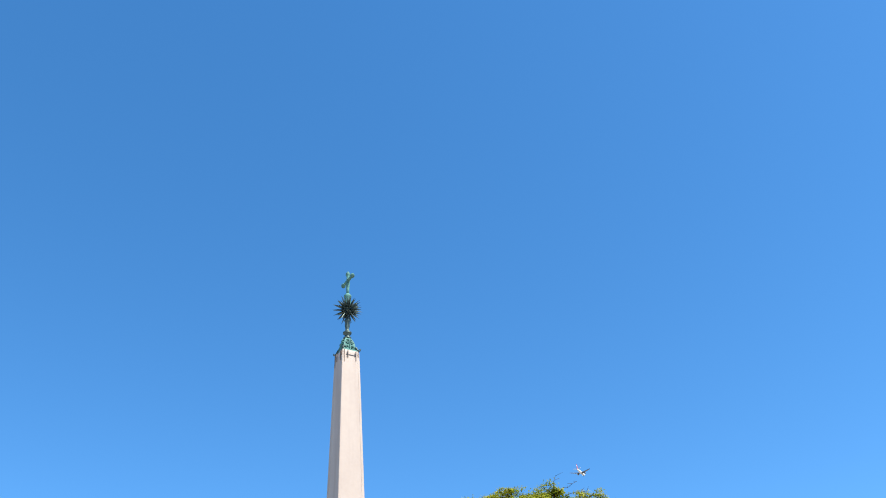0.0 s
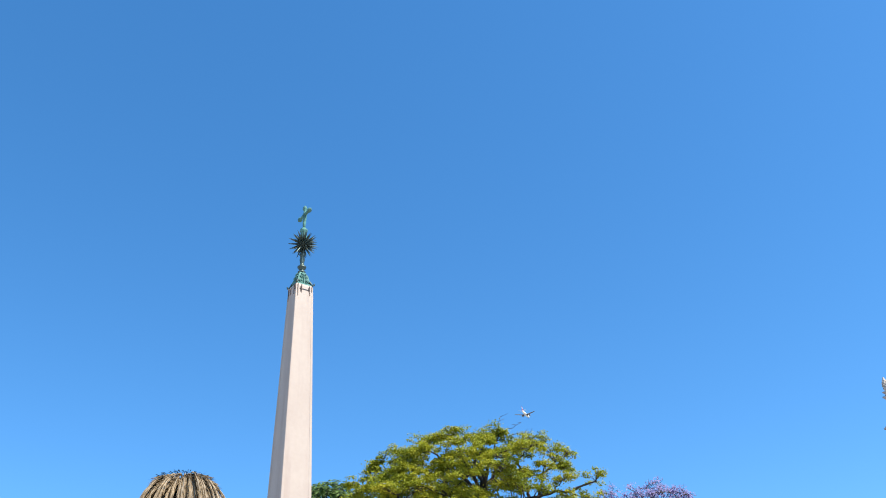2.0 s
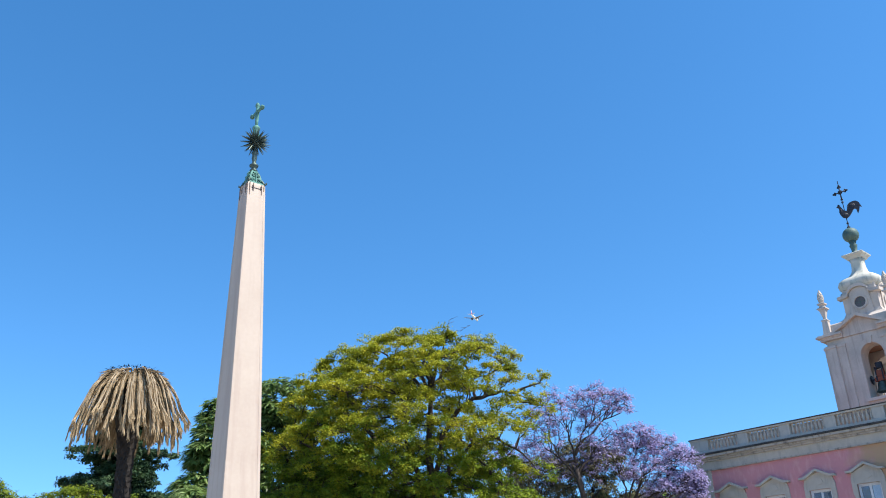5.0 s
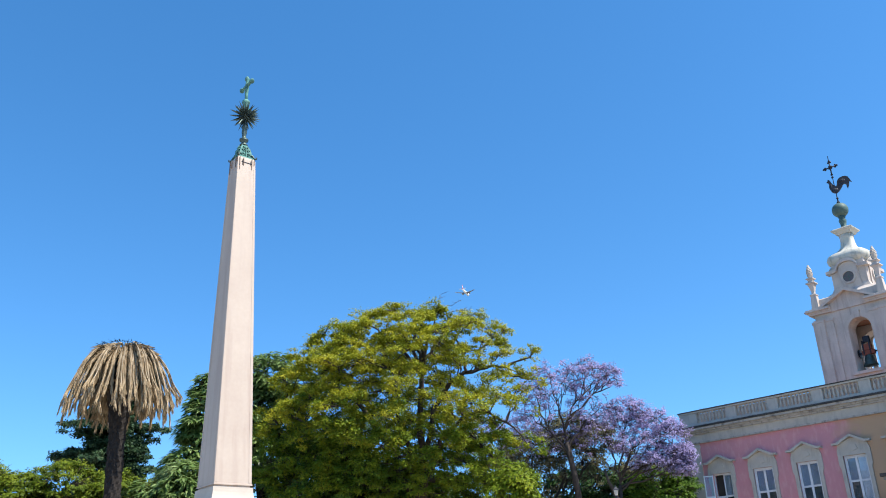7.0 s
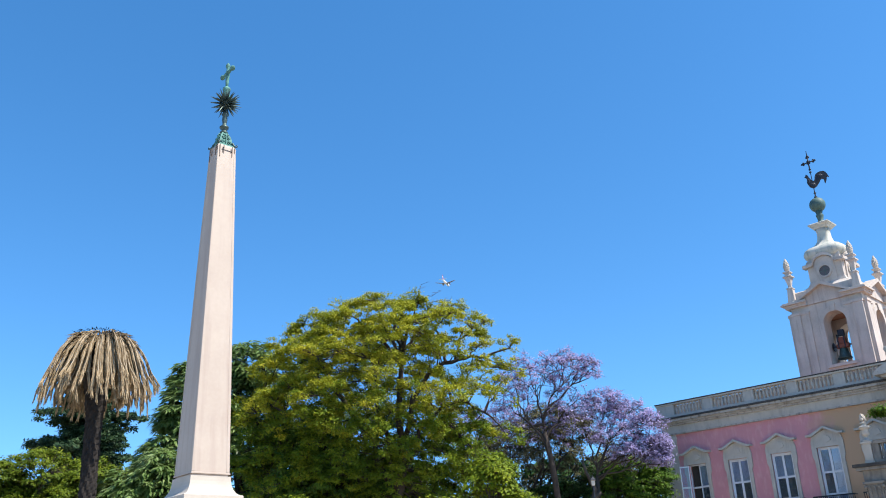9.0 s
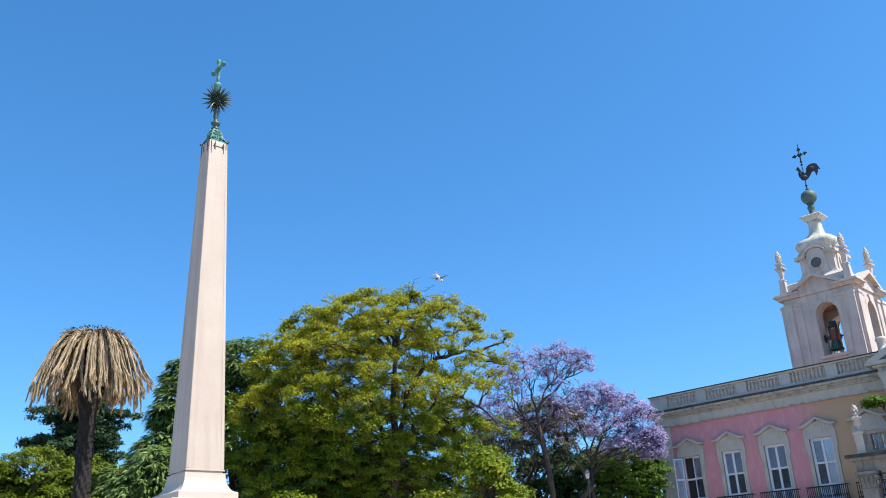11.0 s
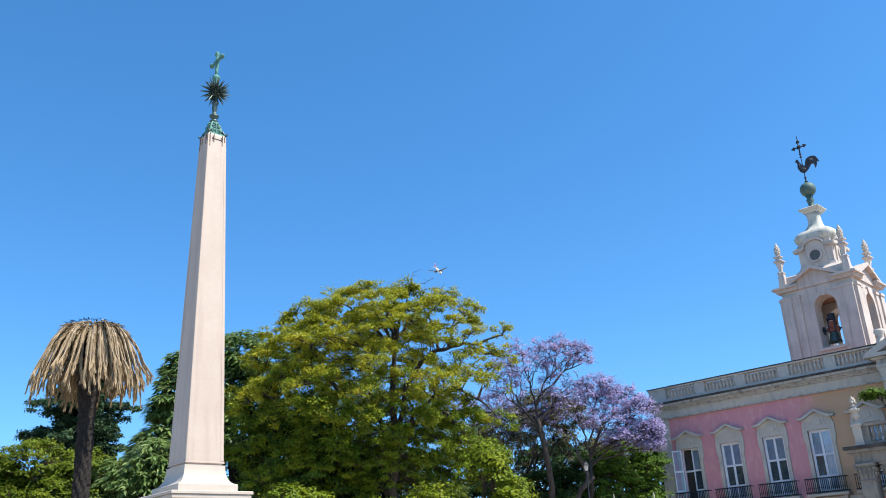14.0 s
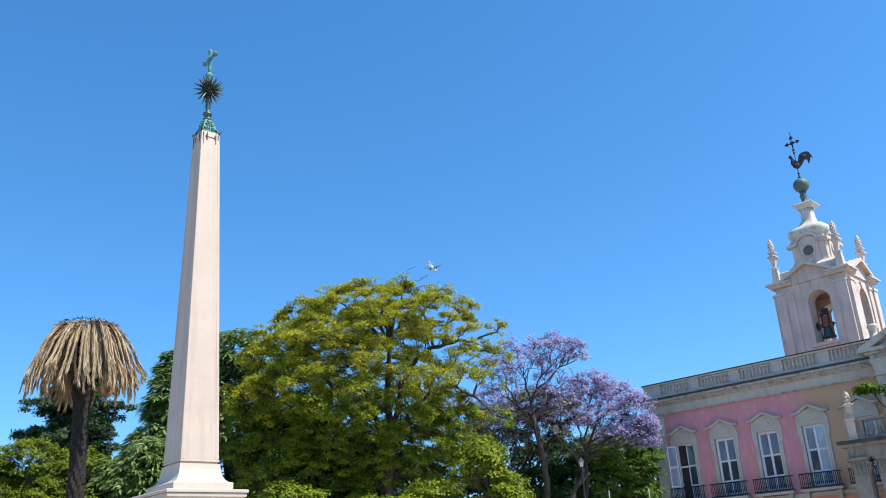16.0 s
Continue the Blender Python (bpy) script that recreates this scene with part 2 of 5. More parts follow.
def pillow(bm, profile, seg=40, p=4.5):
    """Like lathe with a square plan, but with rounded corners."""
    rings = []
    for r, z in profile:
        ring = []
        for i in range(seg):
            a = 2 * math.pi * i / seg
            k = r / (abs(math.cos(a)) ** p + abs(math.sin(a)) ** p) ** (1 / p)
            ring.append(bm.verts.new((k * math.cos(a), k * math.sin(a), z)))
        rings.append(ring)
    for a, b in zip(rings, rings[1:]):
        for i in range(seg):
            bm.faces.new((a[i], a[(i + 1) % seg], b[(i + 1) % seg], b[i]))
    bm.faces.new(rings[0][::-1])
    bm.faces.new(rings[-1])
    return bm


def prism(bm, outline, y0, y1, bevel=0.0):
    """An outline in x and z, drawn through from y0 to y1."""
    a = [bm.verts.new((x, y0, z)) for x, z in outline]
    b = [bm.verts.new((x, y1, z)) for x, z in outline]
    fs = [bm.faces.new(a), bm.faces.new(b[::-1])]
    for i in range(len(a)):
        j = (i + 1) % len(a)
        fs.append(bm.faces.new((a[j], a[i], b[i], b[j])))
    bmesh.ops.recalc_face_normals(bm, faces=fs)
    if bevel:
        bmesh.ops.bevel(bm, geom=list({e for f in fs for e in f.edges}), offset=bevel, segments=1, affect="EDGES")
    return bm


def tube_data(V, F, pts, r0, r1, seg=6):
    """Adds a tapered tube along the points to the lists V and F."""
    pts = [Vector(p) for p in pts]
    n = len(pts)
    base = len(V)
    up = Vector((0.31, 0.12, 0.94))
    for i, p in enumerate(pts):
        d = (pts[min(i + 1, n - 1)] - pts[max(i - 1, 0)]).normalized()
        a = d.cross(up)
        if a.length < 1e-3:
            a = d.cross(Vector((1, 0, 0)))
        a.normalize()
        b = d.cross(a)
        r = r0 + (r1 - r0) * i / (n - 1)
        for k in range(seg):
            q = 2 * math.pi * k / seg
            V.append(tuple(p + a * (r * math.cos(q)) + b * (r * math.sin(q))))
    for i in range(n - 1):
        for k in range(seg):
            k2 = (k + 1) % seg
            F.append((base + i * seg + k, base + i * seg + k2, base + (i + 1) * seg + k2, base + (i + 1) * seg + k))
    F.append(tuple(base + (n - 1) * seg + k for k in range(seg)))


def mesh_data(name, V, F, material, smooth=True):
    me = bpy.data.meshes.new(name)
    me.from_pydata(V, [], F)
    me.materials.append(material)
    if smooth:
        me.polygons.foreach_set("use_smooth", [True] * len(me.polygons))
    me.update()
    return me


# ---- ground ----
g = boxed(-900, 900, -900, 1500, -0.4, 0.0)
ground = tagged(new("ground", mesh_of("ground", g, PAVING)), "pale stone paving of the open square", "ground", kind="structure")

# ---- obelisk ----
OB = (-8.165, 26.79)
OB_TURN = 41.7          # its lit face looks along this turn's -y
LEANING = Matrix.Translation((*OB, 4.5)) @ pose(0, 0, 0, 0, -0.45, 0) @ pose(0, 0, -4.5)
obelisk = thing("obelisk", LEANING @ pose(0, 0, 0, 0, 0, OB_TURN), "tall rose marble obelisk on a stepped stone pedestal", "obelisk")
SHAFT_FOOT, SHAFT_TOP = 0.617, 0.338
bm = lathe(bmesh.new(), [(0.642, 5.09), (0.642, 5.13), (SHAFT_FOOT, 5.14), (SHAFT_TOP, 16.52), (0.322, 16.6)], square=True)
shaft = part("shaft", bm, MARBLE, obelisk, "tapering rose marble shaft")
# a thin raised margin runs round each face of the shaft
for k in range(4):
    m = pose(0, 0, 0, 0, 0, 90 * k)
    bm = bmesh.new()
    slope = (SHAFT_FOOT - SHAFT_TOP) / (16.52 - 5.14)
    for side in (-1, 1):
        q = []
        for z in (5.16, 16.2):
            half = SHAFT_FOOT - slope * (z - 5.14)
            q.append((z, half))
        (z0, h0), (z1, h1) = q
        ys = [bm.verts.new(p) for p in ((side * (h0 - 0.002), -h0 - 0.007, z0), (side * (h0 - 0.10), -h0 - 0.007, z0), (side * (h1 - 0.07), -h1 - 0.007, z1), (side * (h1 - 0.002), -h1 - 0.007, z1))]
        yb = [bm.verts.new(p) for p in ((side * (h0 - 0.002), -h0 + 0.01, z0), (side * (h0 - 0.10), -h0 + 0.01, z0), (side * (h1 - 0.07), -h1 + 0.01, z1), (side * (h1 - 0.002), -h1 + 0.01, z1))]
        fs = [bm.faces.new(ys)] + [bm.faces.new((ys[i], ys[(i + 1) % 4], yb[(i + 1) % 4], yb[i])) for i in range(4)]
        bmesh.ops.recalc_face_normals(bm, faces=fs)
    part("margin", bm, MARBLE, shaft, m=m)
bm = lathe(bmesh.new(), [(0.59, 5.0), (0.59, 5.092)], square=True)
part("neck", bm, MARBLE, obelisk, "recessed joint under the shaft")
prof = [(0.96, 4.21), (0.96, 4.43)]
for i in range(9):
    a = i / 8 * math.pi / 2
    prof.append((0.66 + 0.28 * (1 - math.sin(a)), 4.45 + 0.53 * (1 - math.cos(a))))
prof.append((0.66, 5.03))
part("scotia_base", lathe(bmesh.new(), prof, square=True), MARBLE_PALE, obelisk, "pale flared base block")
part("pedestal_cornice", lathe(bmesh.new(), [(1.16, 3.9), (1.19, 3.97), (1.26, 4.0), (1.27, 4.09), (1.235, 4.095), (1.235, 4.115), (1.305, 4.12), (1.31, 4.19), (1.28, 4.21)], square=True), MARBLE_PALE, obelisk, "moulded pale stone cornice")
part("pedestal", lathe(bmesh.new(), [(1.45, 0.0), (1.45, 0.5), (1.3, 0.6), (1.14, 0.75), (1.14, 3.9)], square=True), MARBLE_PALE, obelisk, "square limestone pedestal")

finial = thing("obelisk_finial", LEANING @ pose(0, 0, 16.6, 0, 0, OB_TURN), "green copper cross over a spiked star ball on the obelisk", "finial")
bm = lathe(bmesh.new(), [(0.32, 0.0), (0.315, 0.04), (0.245, 0.10), (0.225, 0.3), (0.19, 0.45), (0.13, 0.58), (0.11, 0.62)], square=True)
for sx in (-1, 1):
    for sy in (-1, 1):      # curled feet at the corners
        V, F = [], []
        tube_data(V, F, [(sx * r, sy * r, z) for r, z in ((0.24, 0.2), (0.29, 0.08), (0.335, 0.03), (0.37, 0.04), (0.375, 0.08), (0.35, 0.1))], 0.04, 0.02, 6)
        part("foot", mesh_data("foot", V, F, BRONZE), None, finial)
cap = part("cap", bm, VERDIGRIS, finial, "verdigris cap with raised scrolls")
V, F = [], []
for k in range(4):
    q = pose(0, 0, 0, 0, 0, 90 * k)
    for sx in (-1, 1):      # a pair of scrolls that wind inwards on each side, and a leaf between them
        for z0, x0, r0 in ((0.16, 0.12, 0.085), (0.36, 0.085, 0.06), (0.5, 0.05, 0.04)):
            turns = [(x0 + r0 * (1 - 0.045 * i) * math.cos(0.6 * i), z0 + r0 * (1 - 0.045 * i) * math.sin(0.6 * i)) for i in range(15)]
            tube_data(V, F, [q @ Vector((sx * x, -0.262 + 0.26 * z * z, z)) for x, z in turns], 0.026, 0.018, 5)
    tube_data(V, F, [q @ Vector((0, -0.27 + 0.26 * z * z, z)) for z in (0.06, 0.2, 0.34, 0.48, 0.6)], 0.035, 0.015, 5)
part("scrolls", mesh_data("scrolls", V, F, VERDIGRIS), None, cap)
bm = boxed(-0.2, 0.2, -0.358, -0.33, -0.22, -0.202)
box(bm, -0.165, -0.15, -0.36, -0.33, -0.34, -0.12)
box(bm, 0.15, 0.165, -0.36, -0.33, -0.27, -0.12)
part("iron_cramp", bm, IRON, finial, "thin dark iron cramp")
part("stem", lathe(bmesh.new(), [(0.14, 0.62), (0.15, 0.68), (0.10, 0.72), (0.085, 0.78), (0.16, 0.84), (0.17, 0.9), (0.09, 0.95), (0.07, 1.05), (0.1, 1.2), (0.085, 1.35), (0.13, 1.42), (0.08, 1.5), (0.1, 1.62)], 12), BRONZE, finial, "dark turned stem", True)
for x, l in ((-0.27, 0.5), (-0.12, 0.32), (0.2, 0.4), (0.29, 0.22)):
    for q in (0, -90):
        part("rust_stain", boxed(x - 0.008, x + 0.008, -0.3595 - l * 0.025, -0.34, -0.03 - l, -0.02), RUST, finial, m=pose(0, 0, 0, 0, 0, q))
CORE = 1.90
part("star_core", lathe(bmesh.new(), [(0.02, CORE - 0.2), (0.13, CORE - 0.15), (0.19, CORE), (0.13, CORE + 0.15), (0.02, CORE + 0.2)], 14), BRONZE, finial, "", True)
spike = mesh_of("spike", lathe(bmesh.new(), [(0.026, 0.1), (0.034, 0.22), (0.024, 0.38), (0.003, 0.56)], 5), BRONZE)
NS = 88
for i in range(NS):
    zz = 1 - 2 * (i + 0.5) / NS
    if abs(zz) > 0.95:
        continue
    ang = i * 2.399963
    d = Vector((math.sqrt(1 - zz * zz) * math.cos(ang), math.sqrt(1 - zz * zz) * math.sin(ang), zz))
    s = 0.9 + 0.18 * random.random()
    part("spike", spike, None, finial, m=Matrix.Translation((0, 0, CORE)) @ d.to_track_quat("Z", "Y").to_matrix().to_4x4() @ Matrix.Diagonal((s, s, s, 1)))
part("collar", lathe(bmesh.new(), [(0.09, CORE + 0.15), (0.14, CORE + 0.3), (0.12, CORE + 0.52), (0.15, CORE + 0.58), (0.15, CORE + 0.64), (0.08, CORE + 0.72)], 10), VERDIGRIS, finial, "", True)
# the cross: arms with rounded lobes, set along the face turned to the sun
bm = bmesh.new()
CZ = CORE + 0.68
lathe(bm, [(0.06, CZ), (0.07, CZ + 0.25), (0.09, CZ + 0.5), (0.095, CZ + 0.62), (0.075, CZ + 0.75), (0.05, CZ + 0.86), (0.1, CZ + 0.93), (0.105, CZ + 1.0), (0.075, CZ + 1.06), (0.025, CZ + 1.12)], 10)
arm = lathe(bmesh.new(), [(0.07, -0.05), (0.07, 0.15), (0.052, 0.36), (0.1, 0.43), (0.105, 0.5), (0.07, 0.57), (0.02, 0.62)], 10)
me = bpy.data.meshes.new("arm")
arm.to_mesh(me)
arm.free()
for s in (90, -90):
    me2 = me.copy()
    me2.transform(Matrix.Translation((0, 0, CZ + 0.68)) @ pose(0, 0, 0, s, 0, 0))
    bm.from_mesh(me2)
part("cross", bm, VERDIGRIS, finial, "weathered green copper cross", True, Matrix.Translation((0, 0, CZ)) @ Matrix.Diagonal((0.85, 0.85, 0.97, 1)) @ pose(0, 0, -CZ))

# ---- palace wing ----
PAL = Matrix.Translation((14.794, 62.267, 0)) @ pose(0, 0, 0, 0, 0, -44.5)
palace = thing("palace_wing", PAL, "two-storey rose plastered palace wing with stone balustrade and pedimented windows", "palace")
LEN, DEEP_Y = 26.0, 16.0
WIN_C = [2.03 + 3.05 * i for i in range(5)]
WZ0, WZ1, WH = 5.32, 9.1, 0.71
bm = bmesh.new()
xs = [0.65] + [e for c in WIN_C for e in (c - WH, c + WH)] + [LEN]
zs = [4.75, WZ0, WZ1, 11.4]


def solid(a, b):
    """Whether the cell a of the wall's width and b of its height is wall, not window."""
    return 0 <= a < len(xs) - 1 and 0 <= b < 3 and not (b == 1 and a % 2 == 1)


grid = {(a, b, y): bm.verts.new((x, 0.6 * y, z)) for a, x in enumerate(xs) for b, z in enumerate(zs) for y in (0, 1)}
for a in range(len(xs) - 1):
    for b in range(3):
        if solid(a, b):
            bm.faces.new([grid[k] for k in ((a, b, 0), (a + 1, b, 0), (a + 1, b + 1, 0), (a, b + 1, 0))])
            bm.faces.new([grid[k] for k in ((a, b + 1, 1), (a + 1, b + 1, 1), (a + 1, b, 1), (a, b, 1))])
            for (da, db), (p, q) in {(-1, 0): ((0, 0), (0, 1)), (1, 0): ((1, 0), (1, 1)), (0, -1): ((0, 0), (1, 0)), (0, 1): ((0, 1), (1, 1))}.items():
                if not solid(a + da, b + db):
                    bm.faces.new([grid[k] for k in ((a + p[0], b + p[1], 0), (a + q[0], b + q[1], 0), (a + q[0], b + q[1], 1), (a + p[0], b + p[1], 1))])
bmesh.ops.recalc_face_normals(bm, faces=bm.faces)
part("wall", bm, PINK, palace, "faded rose and ochre plastered front wall")
part("lower_wall", boxed(0.65, LEN, 0, 0.6, 0, 4.75), PEACH, palace, "peach plastered ground storey")
bm = boxed(-0.3, 0.6, 0.6, DEEP_Y, 0, 12.6)
box(bm, LEN - 0.6, LEN, 0.6, DEEP_Y, 0, 12.6)
box(bm, 0.6, LEN - 0.6, DEEP_Y - 0.6, DEEP_Y, 0, 12.6)
part("side_wall", bm, PALACE_STONE, palace)
bm = boxed(0.6, LEN - 0.6, 0.6, DEEP_Y - 0.6, 4.9, 5.2)
part("floor_slab", bm, DARK, palace)
part("inner_wall", boxed(0.6, LEN - 0.6, 5.0, 5.2, 5.2, 12.4), DARK, palace)
part("roof", boxed(0.3, LEN - 0.3, 0.3, DEEP_Y - 0.3, 12.45, 12.62), ROOF, palace)
part("corner_pilaster", boxed(-0.33, 0.65, -0.08, 0.6, 0, 11.4, bevel=0.02), PALACE_STONE, palace, "pale stone corner pilaster")
part("pilaster_capital", boxed(-0.37, 0.69, -0.12, 0.3, 11.0, 11.15, bevel=0.02), PALACE_STONE, palace)
part("frieze", boxed(-0.4, LEN, -0.14, 0.6, 11.4, 11.95), PALACE_STONE, palace, "plain grey stone frieze")
bm = bmesh.new()
for z, o, h in ((11.32, 0.2, 0.1), (11.95, 0.28, 0.12), (12.07, 0.4, 0.12), (12.19, 0.62, 0.17), (12.45, 0.52, 0.09)):
    box(bm, -o - 0.3, LEN, -o, 0.6, z, z + h)
part("cornice", bm, CORNICE_STONE, palace, "stone cornice with dark weather stains")
part("attic_wall", boxed(0.3, LEN - 0.3, 0.6, 0.85, 12.62, 13.5), PALACE_STONE, palace)
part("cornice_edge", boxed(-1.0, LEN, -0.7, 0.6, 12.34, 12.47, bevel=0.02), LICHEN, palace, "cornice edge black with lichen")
part("string_course", boxed(-0.1, LEN, -0.16, 0.1, 4.75, 5.0, bevel=0.02), PALACE_STONE, palace)
# roof balustrade: piers, balusters, base and coping
parapet = part("balustrade", boxed(-0.55, LEN, -0.27, 0.2, 12.54, 12.72, bevel=0.01), PALACE_STONE, palace, "pale stone balustrade along the roof edge")
part("coping", boxed(-0.59, LEN, -0.31, 0.24, 13.45, 13.56, bevel=0.02), PALACE_STONE, parapet, "stone coping")
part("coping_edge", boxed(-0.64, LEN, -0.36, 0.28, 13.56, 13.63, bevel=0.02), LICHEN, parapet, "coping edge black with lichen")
BAL = [(0.10, 0), (0.10, 0.06), (0.055, 0.09), (0.07, 0.15), (0.105, 0.27), (0.085, 0.4), (0.045, 0.53), (0.05, 0.6), (0.085, 0.63), (0.06, 0.66), (0.09, 0.7), (0.09, 0.74)]
baluster = mesh_of("baluster", lathe(bmesh.new(), BAL, 8), PALACE_STONE, True)
pier = mesh_of("pier", boxed(-0.37, 0.37, -0.25, 0.18, 12.72, 13.45, bevel=0.02), PALACE_STONE)
part("pier", mesh_of("end_pier", boxed(-0.55, 0.86, -0.25, 0.18, 12.72, 13.45, bevel=0.02), PALACE_STONE), None, parapet)
for b in range(8):
    x0 = 0.86 + 3.07 * b
    part("pier", pier, None, parapet, m=pose(x0 + 2.34 + 0.365, 0, 0))
    for k in range(9):
        part("baluster", baluster, None, parapet, m=pose(x0 + 2.34 * (k + 0.5) / 9, -0.03, 12.715))
# small plants on the coping
for x, s in ((1.2, 1.0), (2.6, 0.7)):
    V, F = [], []
    for k in range(40):
        a, l = random.uniform(0, 6.3), random.uniform(0.08, 0.22) * s
        p = Vector((random.uniform(-0.2, 0.2) * s, random.uniform(-0.06, 0.06), 0))
        d = Vector((math.cos(a), math.sin(a) * 0.5, random.uniform(0.1, 0.7))).normalized() * l
        w = Vector((-d.y, d.x, 0)) * 0.25
        i = len(V)
        V += [tuple(p), tuple(p + d * 0.5 + w), tuple(p + d), tuple(p + d * 0.5 - w)]
        F.append((i, i + 1, i + 2, i + 3))
    ob = new("weed", mesh_data("weed", V, F, OLIVE, False))
    ob.matrix_world = PAL @ pose(x, -0.05, 13.63)
    tagged(ob, "small dark weed growing on the balustrade coping", "weed")


def window(c, left, right):
    """A tall casement in a stone surround under a small pediment; left and right: 'shut', 'blind' or 'open' leaves."""
    bm = bmesh.new()
    for s in (-1, 1):
        prism(bm, [(s * WH, WZ0 - 0.05), (s * WH, WZ1), (s * 1.02, WZ1), (s * 1.02, WZ1 - 0.55), (s * 0.93, WZ1 - 0.8), (s * 0.93, WZ0 - 0.05)], -0.1, 0.08)
    prism(bm, [(-1.02, WZ1), (1.02, WZ1), (1.02, WZ1 + 0.3), (0.9, WZ1 + 0.73), (0, WZ1 + 1.05), (-0.9, WZ1 + 0.73), (-1.02, WZ1 + 0.3)], -0.098, 0.05)
    w = part("window", bm, PALACE_STONE, palace, "tall white casement window in a grey stone surround", m=pose(c, 0, 0))
    ped = bmesh.new()
    zp = WZ1 + 0.69
    prism(ped, [(-1.18, zp), (-0.8, zp), (0, zp + 0.43), (0.8, zp), (1.18, zp), (1.18, zp + 0.12), (0.88, zp + 0.13), (0, zp + 0.57), (-0.88, zp + 0.13), (-1.18, zp + 0.12)], -0.34, 0.02)
    part("pediment", ped, PALACE_STONE, w, "small stepped stone pediment")
    bm = prism(bmesh.new(), [(-0.3, WZ1 + 0.35), (0, WZ1 + 0.25), (0.3, WZ1 + 0.35), (0.22, WZ1 + 0.6), (0, WZ1 + 0.72), (-0.22, WZ1 + 0.6)], -0.14, -0.05)
    part("carving", bm, PALACE_STONE, w)
    fr = bmesh.new()
    for s in (-1, 1):
        box(fr, min(s * WH, s * (WH - 0.07)), max(s * WH, s * (WH - 0.07)), 0.1, 0.2, WZ0, WZ1)
    box(fr, -WH + 0.07, WH - 0.07, 0.1, 0.2, WZ1 - 0.08, WZ1)
    box(fr, -WH + 0.07, WH - 0.07, 0.1, 0.2, WZ0, WZ0 + 0.08)
    if left == "open":
        # dark sheet added behind the open leaf in place of the room's shade
        part("dark_sheet", boxed(-WH + 0.07, 0.0, 0.3, 0.32, WZ0 + 0.08, WZ1 - 0.08), DARK, w, "dark sheet standing in for the unlit room")
        box(fr, -WH + 0.07, 0.0, 0.11, 0.16, 7.5, 7.62)
    part("frame", fr, WHITE_WOOD, w, "white painted wooden frame")
    inner = WH - 0.07
    for s, mode in ((-1, left), (1, right)):
        leaf = bmesh.new()
        for a, b in ((0.0, 0.075), (inner - 0.075, inner)):
            box(leaf, a, b, 0, 0.05, WZ0 + 0.08, WZ1 - 0.08)
        for z0, z1 in ((WZ0 + 0.9, WZ0 + 1.0), (WZ0 + 0.08, WZ0 + 0.16), (WZ1 - 0.16, WZ1 - 0.08), (7.52, 7.64)):
            box(leaf, 0.075, inner - 0.075, 0.004, 0.046, z0, z1)
        if mode == "open":
            m = Matrix.Translation((s * inner, -0.13, 0)) @ pose(0, 0, 0, 0, 0, -150 if s < 0 else 150)
        else:
            m = pose(s * inner, 0.12, 0)
        if s > 0:
            m = m @ Matrix.Diagonal((-1, 1, 1, 1))
        lf = part("casement", leaf, WHITE_WOOD, w, "white casement leaf" if mode != "open" else "white casement leaf swung open", m=m)
        for z0, z1, up in ((7.64, WZ1 - 0.16, 1), (WZ0 + 1.0, 7.52, 0), (WZ0 + 0.16, WZ0 + 0.9, 2)):
            pane = part("pane", boxed(0.075, inner - 0.075, 0.02, 0.028, z0, z1), GLASS, lf)
            pane.visible_shadow = False
            if mode == "open":
                continue
            # middle panes: a dim grey sheet stands in for reflections in the glass
            part("blind" if up else "reflection_sheet", boxed(0.08, inner - 0.08, 0.05, 0.06, z0, z1), WHITE_WOOD if mode == "blind" and up != 2 else BLIND if up else PANE_BACKING, lf)
    slab = bmesh.new()
    box(slab, -1.3, 1.3, -0.62, 0.0, 5.05, 5.22, bevel=0.03)
    for x in (-1.0, 1.0):
        prism(slab, [(x - 0.12, 5.05), (x + 0.12, 5.05), (x + 0.09, 4.55), (x - 0.09, 4.55)], -0.4, 0.0)
    bal = part("balcony", slab, PALACE_STONE, palace, "shallow stone balcony with a black iron rail", m=pose(c, 0, 0))
    rail = bmesh.new()
    for z in (5.3, 6.12):
        box(rail, -1.28, 1.28, -0.605, -0.535, z - 0.035, z + 0.035)
        for s in (-1, 1):
            box(rail, s * 1.24 - 0.018, s * 1.24 + 0.018, -0.55, -0.1, z - 0.02, z + 0.02)
    part("handrail", rail, IRON, bal, "black iron handrail")
    for k in range(22):
        part("bar", BAR, None, bal, m=pose(-1.24 + 2.48 * k / 21, -0.57, 5.2))


BAR = mesh_of("bar", lathe(bmesh.new(), [(0.024, 0), (0.024, 0.3), (0.042, 0.36), (0.024, 0.42), (0.024, 0.92)], 6), IRON)
window(WIN_C[0], "open", "shut")
window(WIN_C[1], "shut", "shut")
window(WIN_C[2], "shut", "shut")
window(WIN_C[3], "shut", "blind")
window(WIN_C[4], "shut", "shut")

# ---- chapel front that stands out from the wing ----
chapel = thing("chapel_front", PAL @ pose(0, 0, 0), "grey stone chapel front with pilasters and a raking pediment", "chapel")
part("wall", boxed(15.9, LEN, -1.0, 0.0, 0, 12.1), PALACE_STONE, chapel)
bm = boxed(15.98, 16.75, -1.15, -0.98, 0, 11.2)
part("pilaster", bm, PALACE_STONE, chapel)
part("capital", lathe(bmesh.new(), [(0.38, 0), (0.4, 0.1), (0.36, 0.2), (0.45, 0.7), (0.52, 0.85), (0.52, 0.98)], at=(16.37, -0.95, 11.15), square=True), PALACE_STONE, chapel)
bm = bmesh.new()
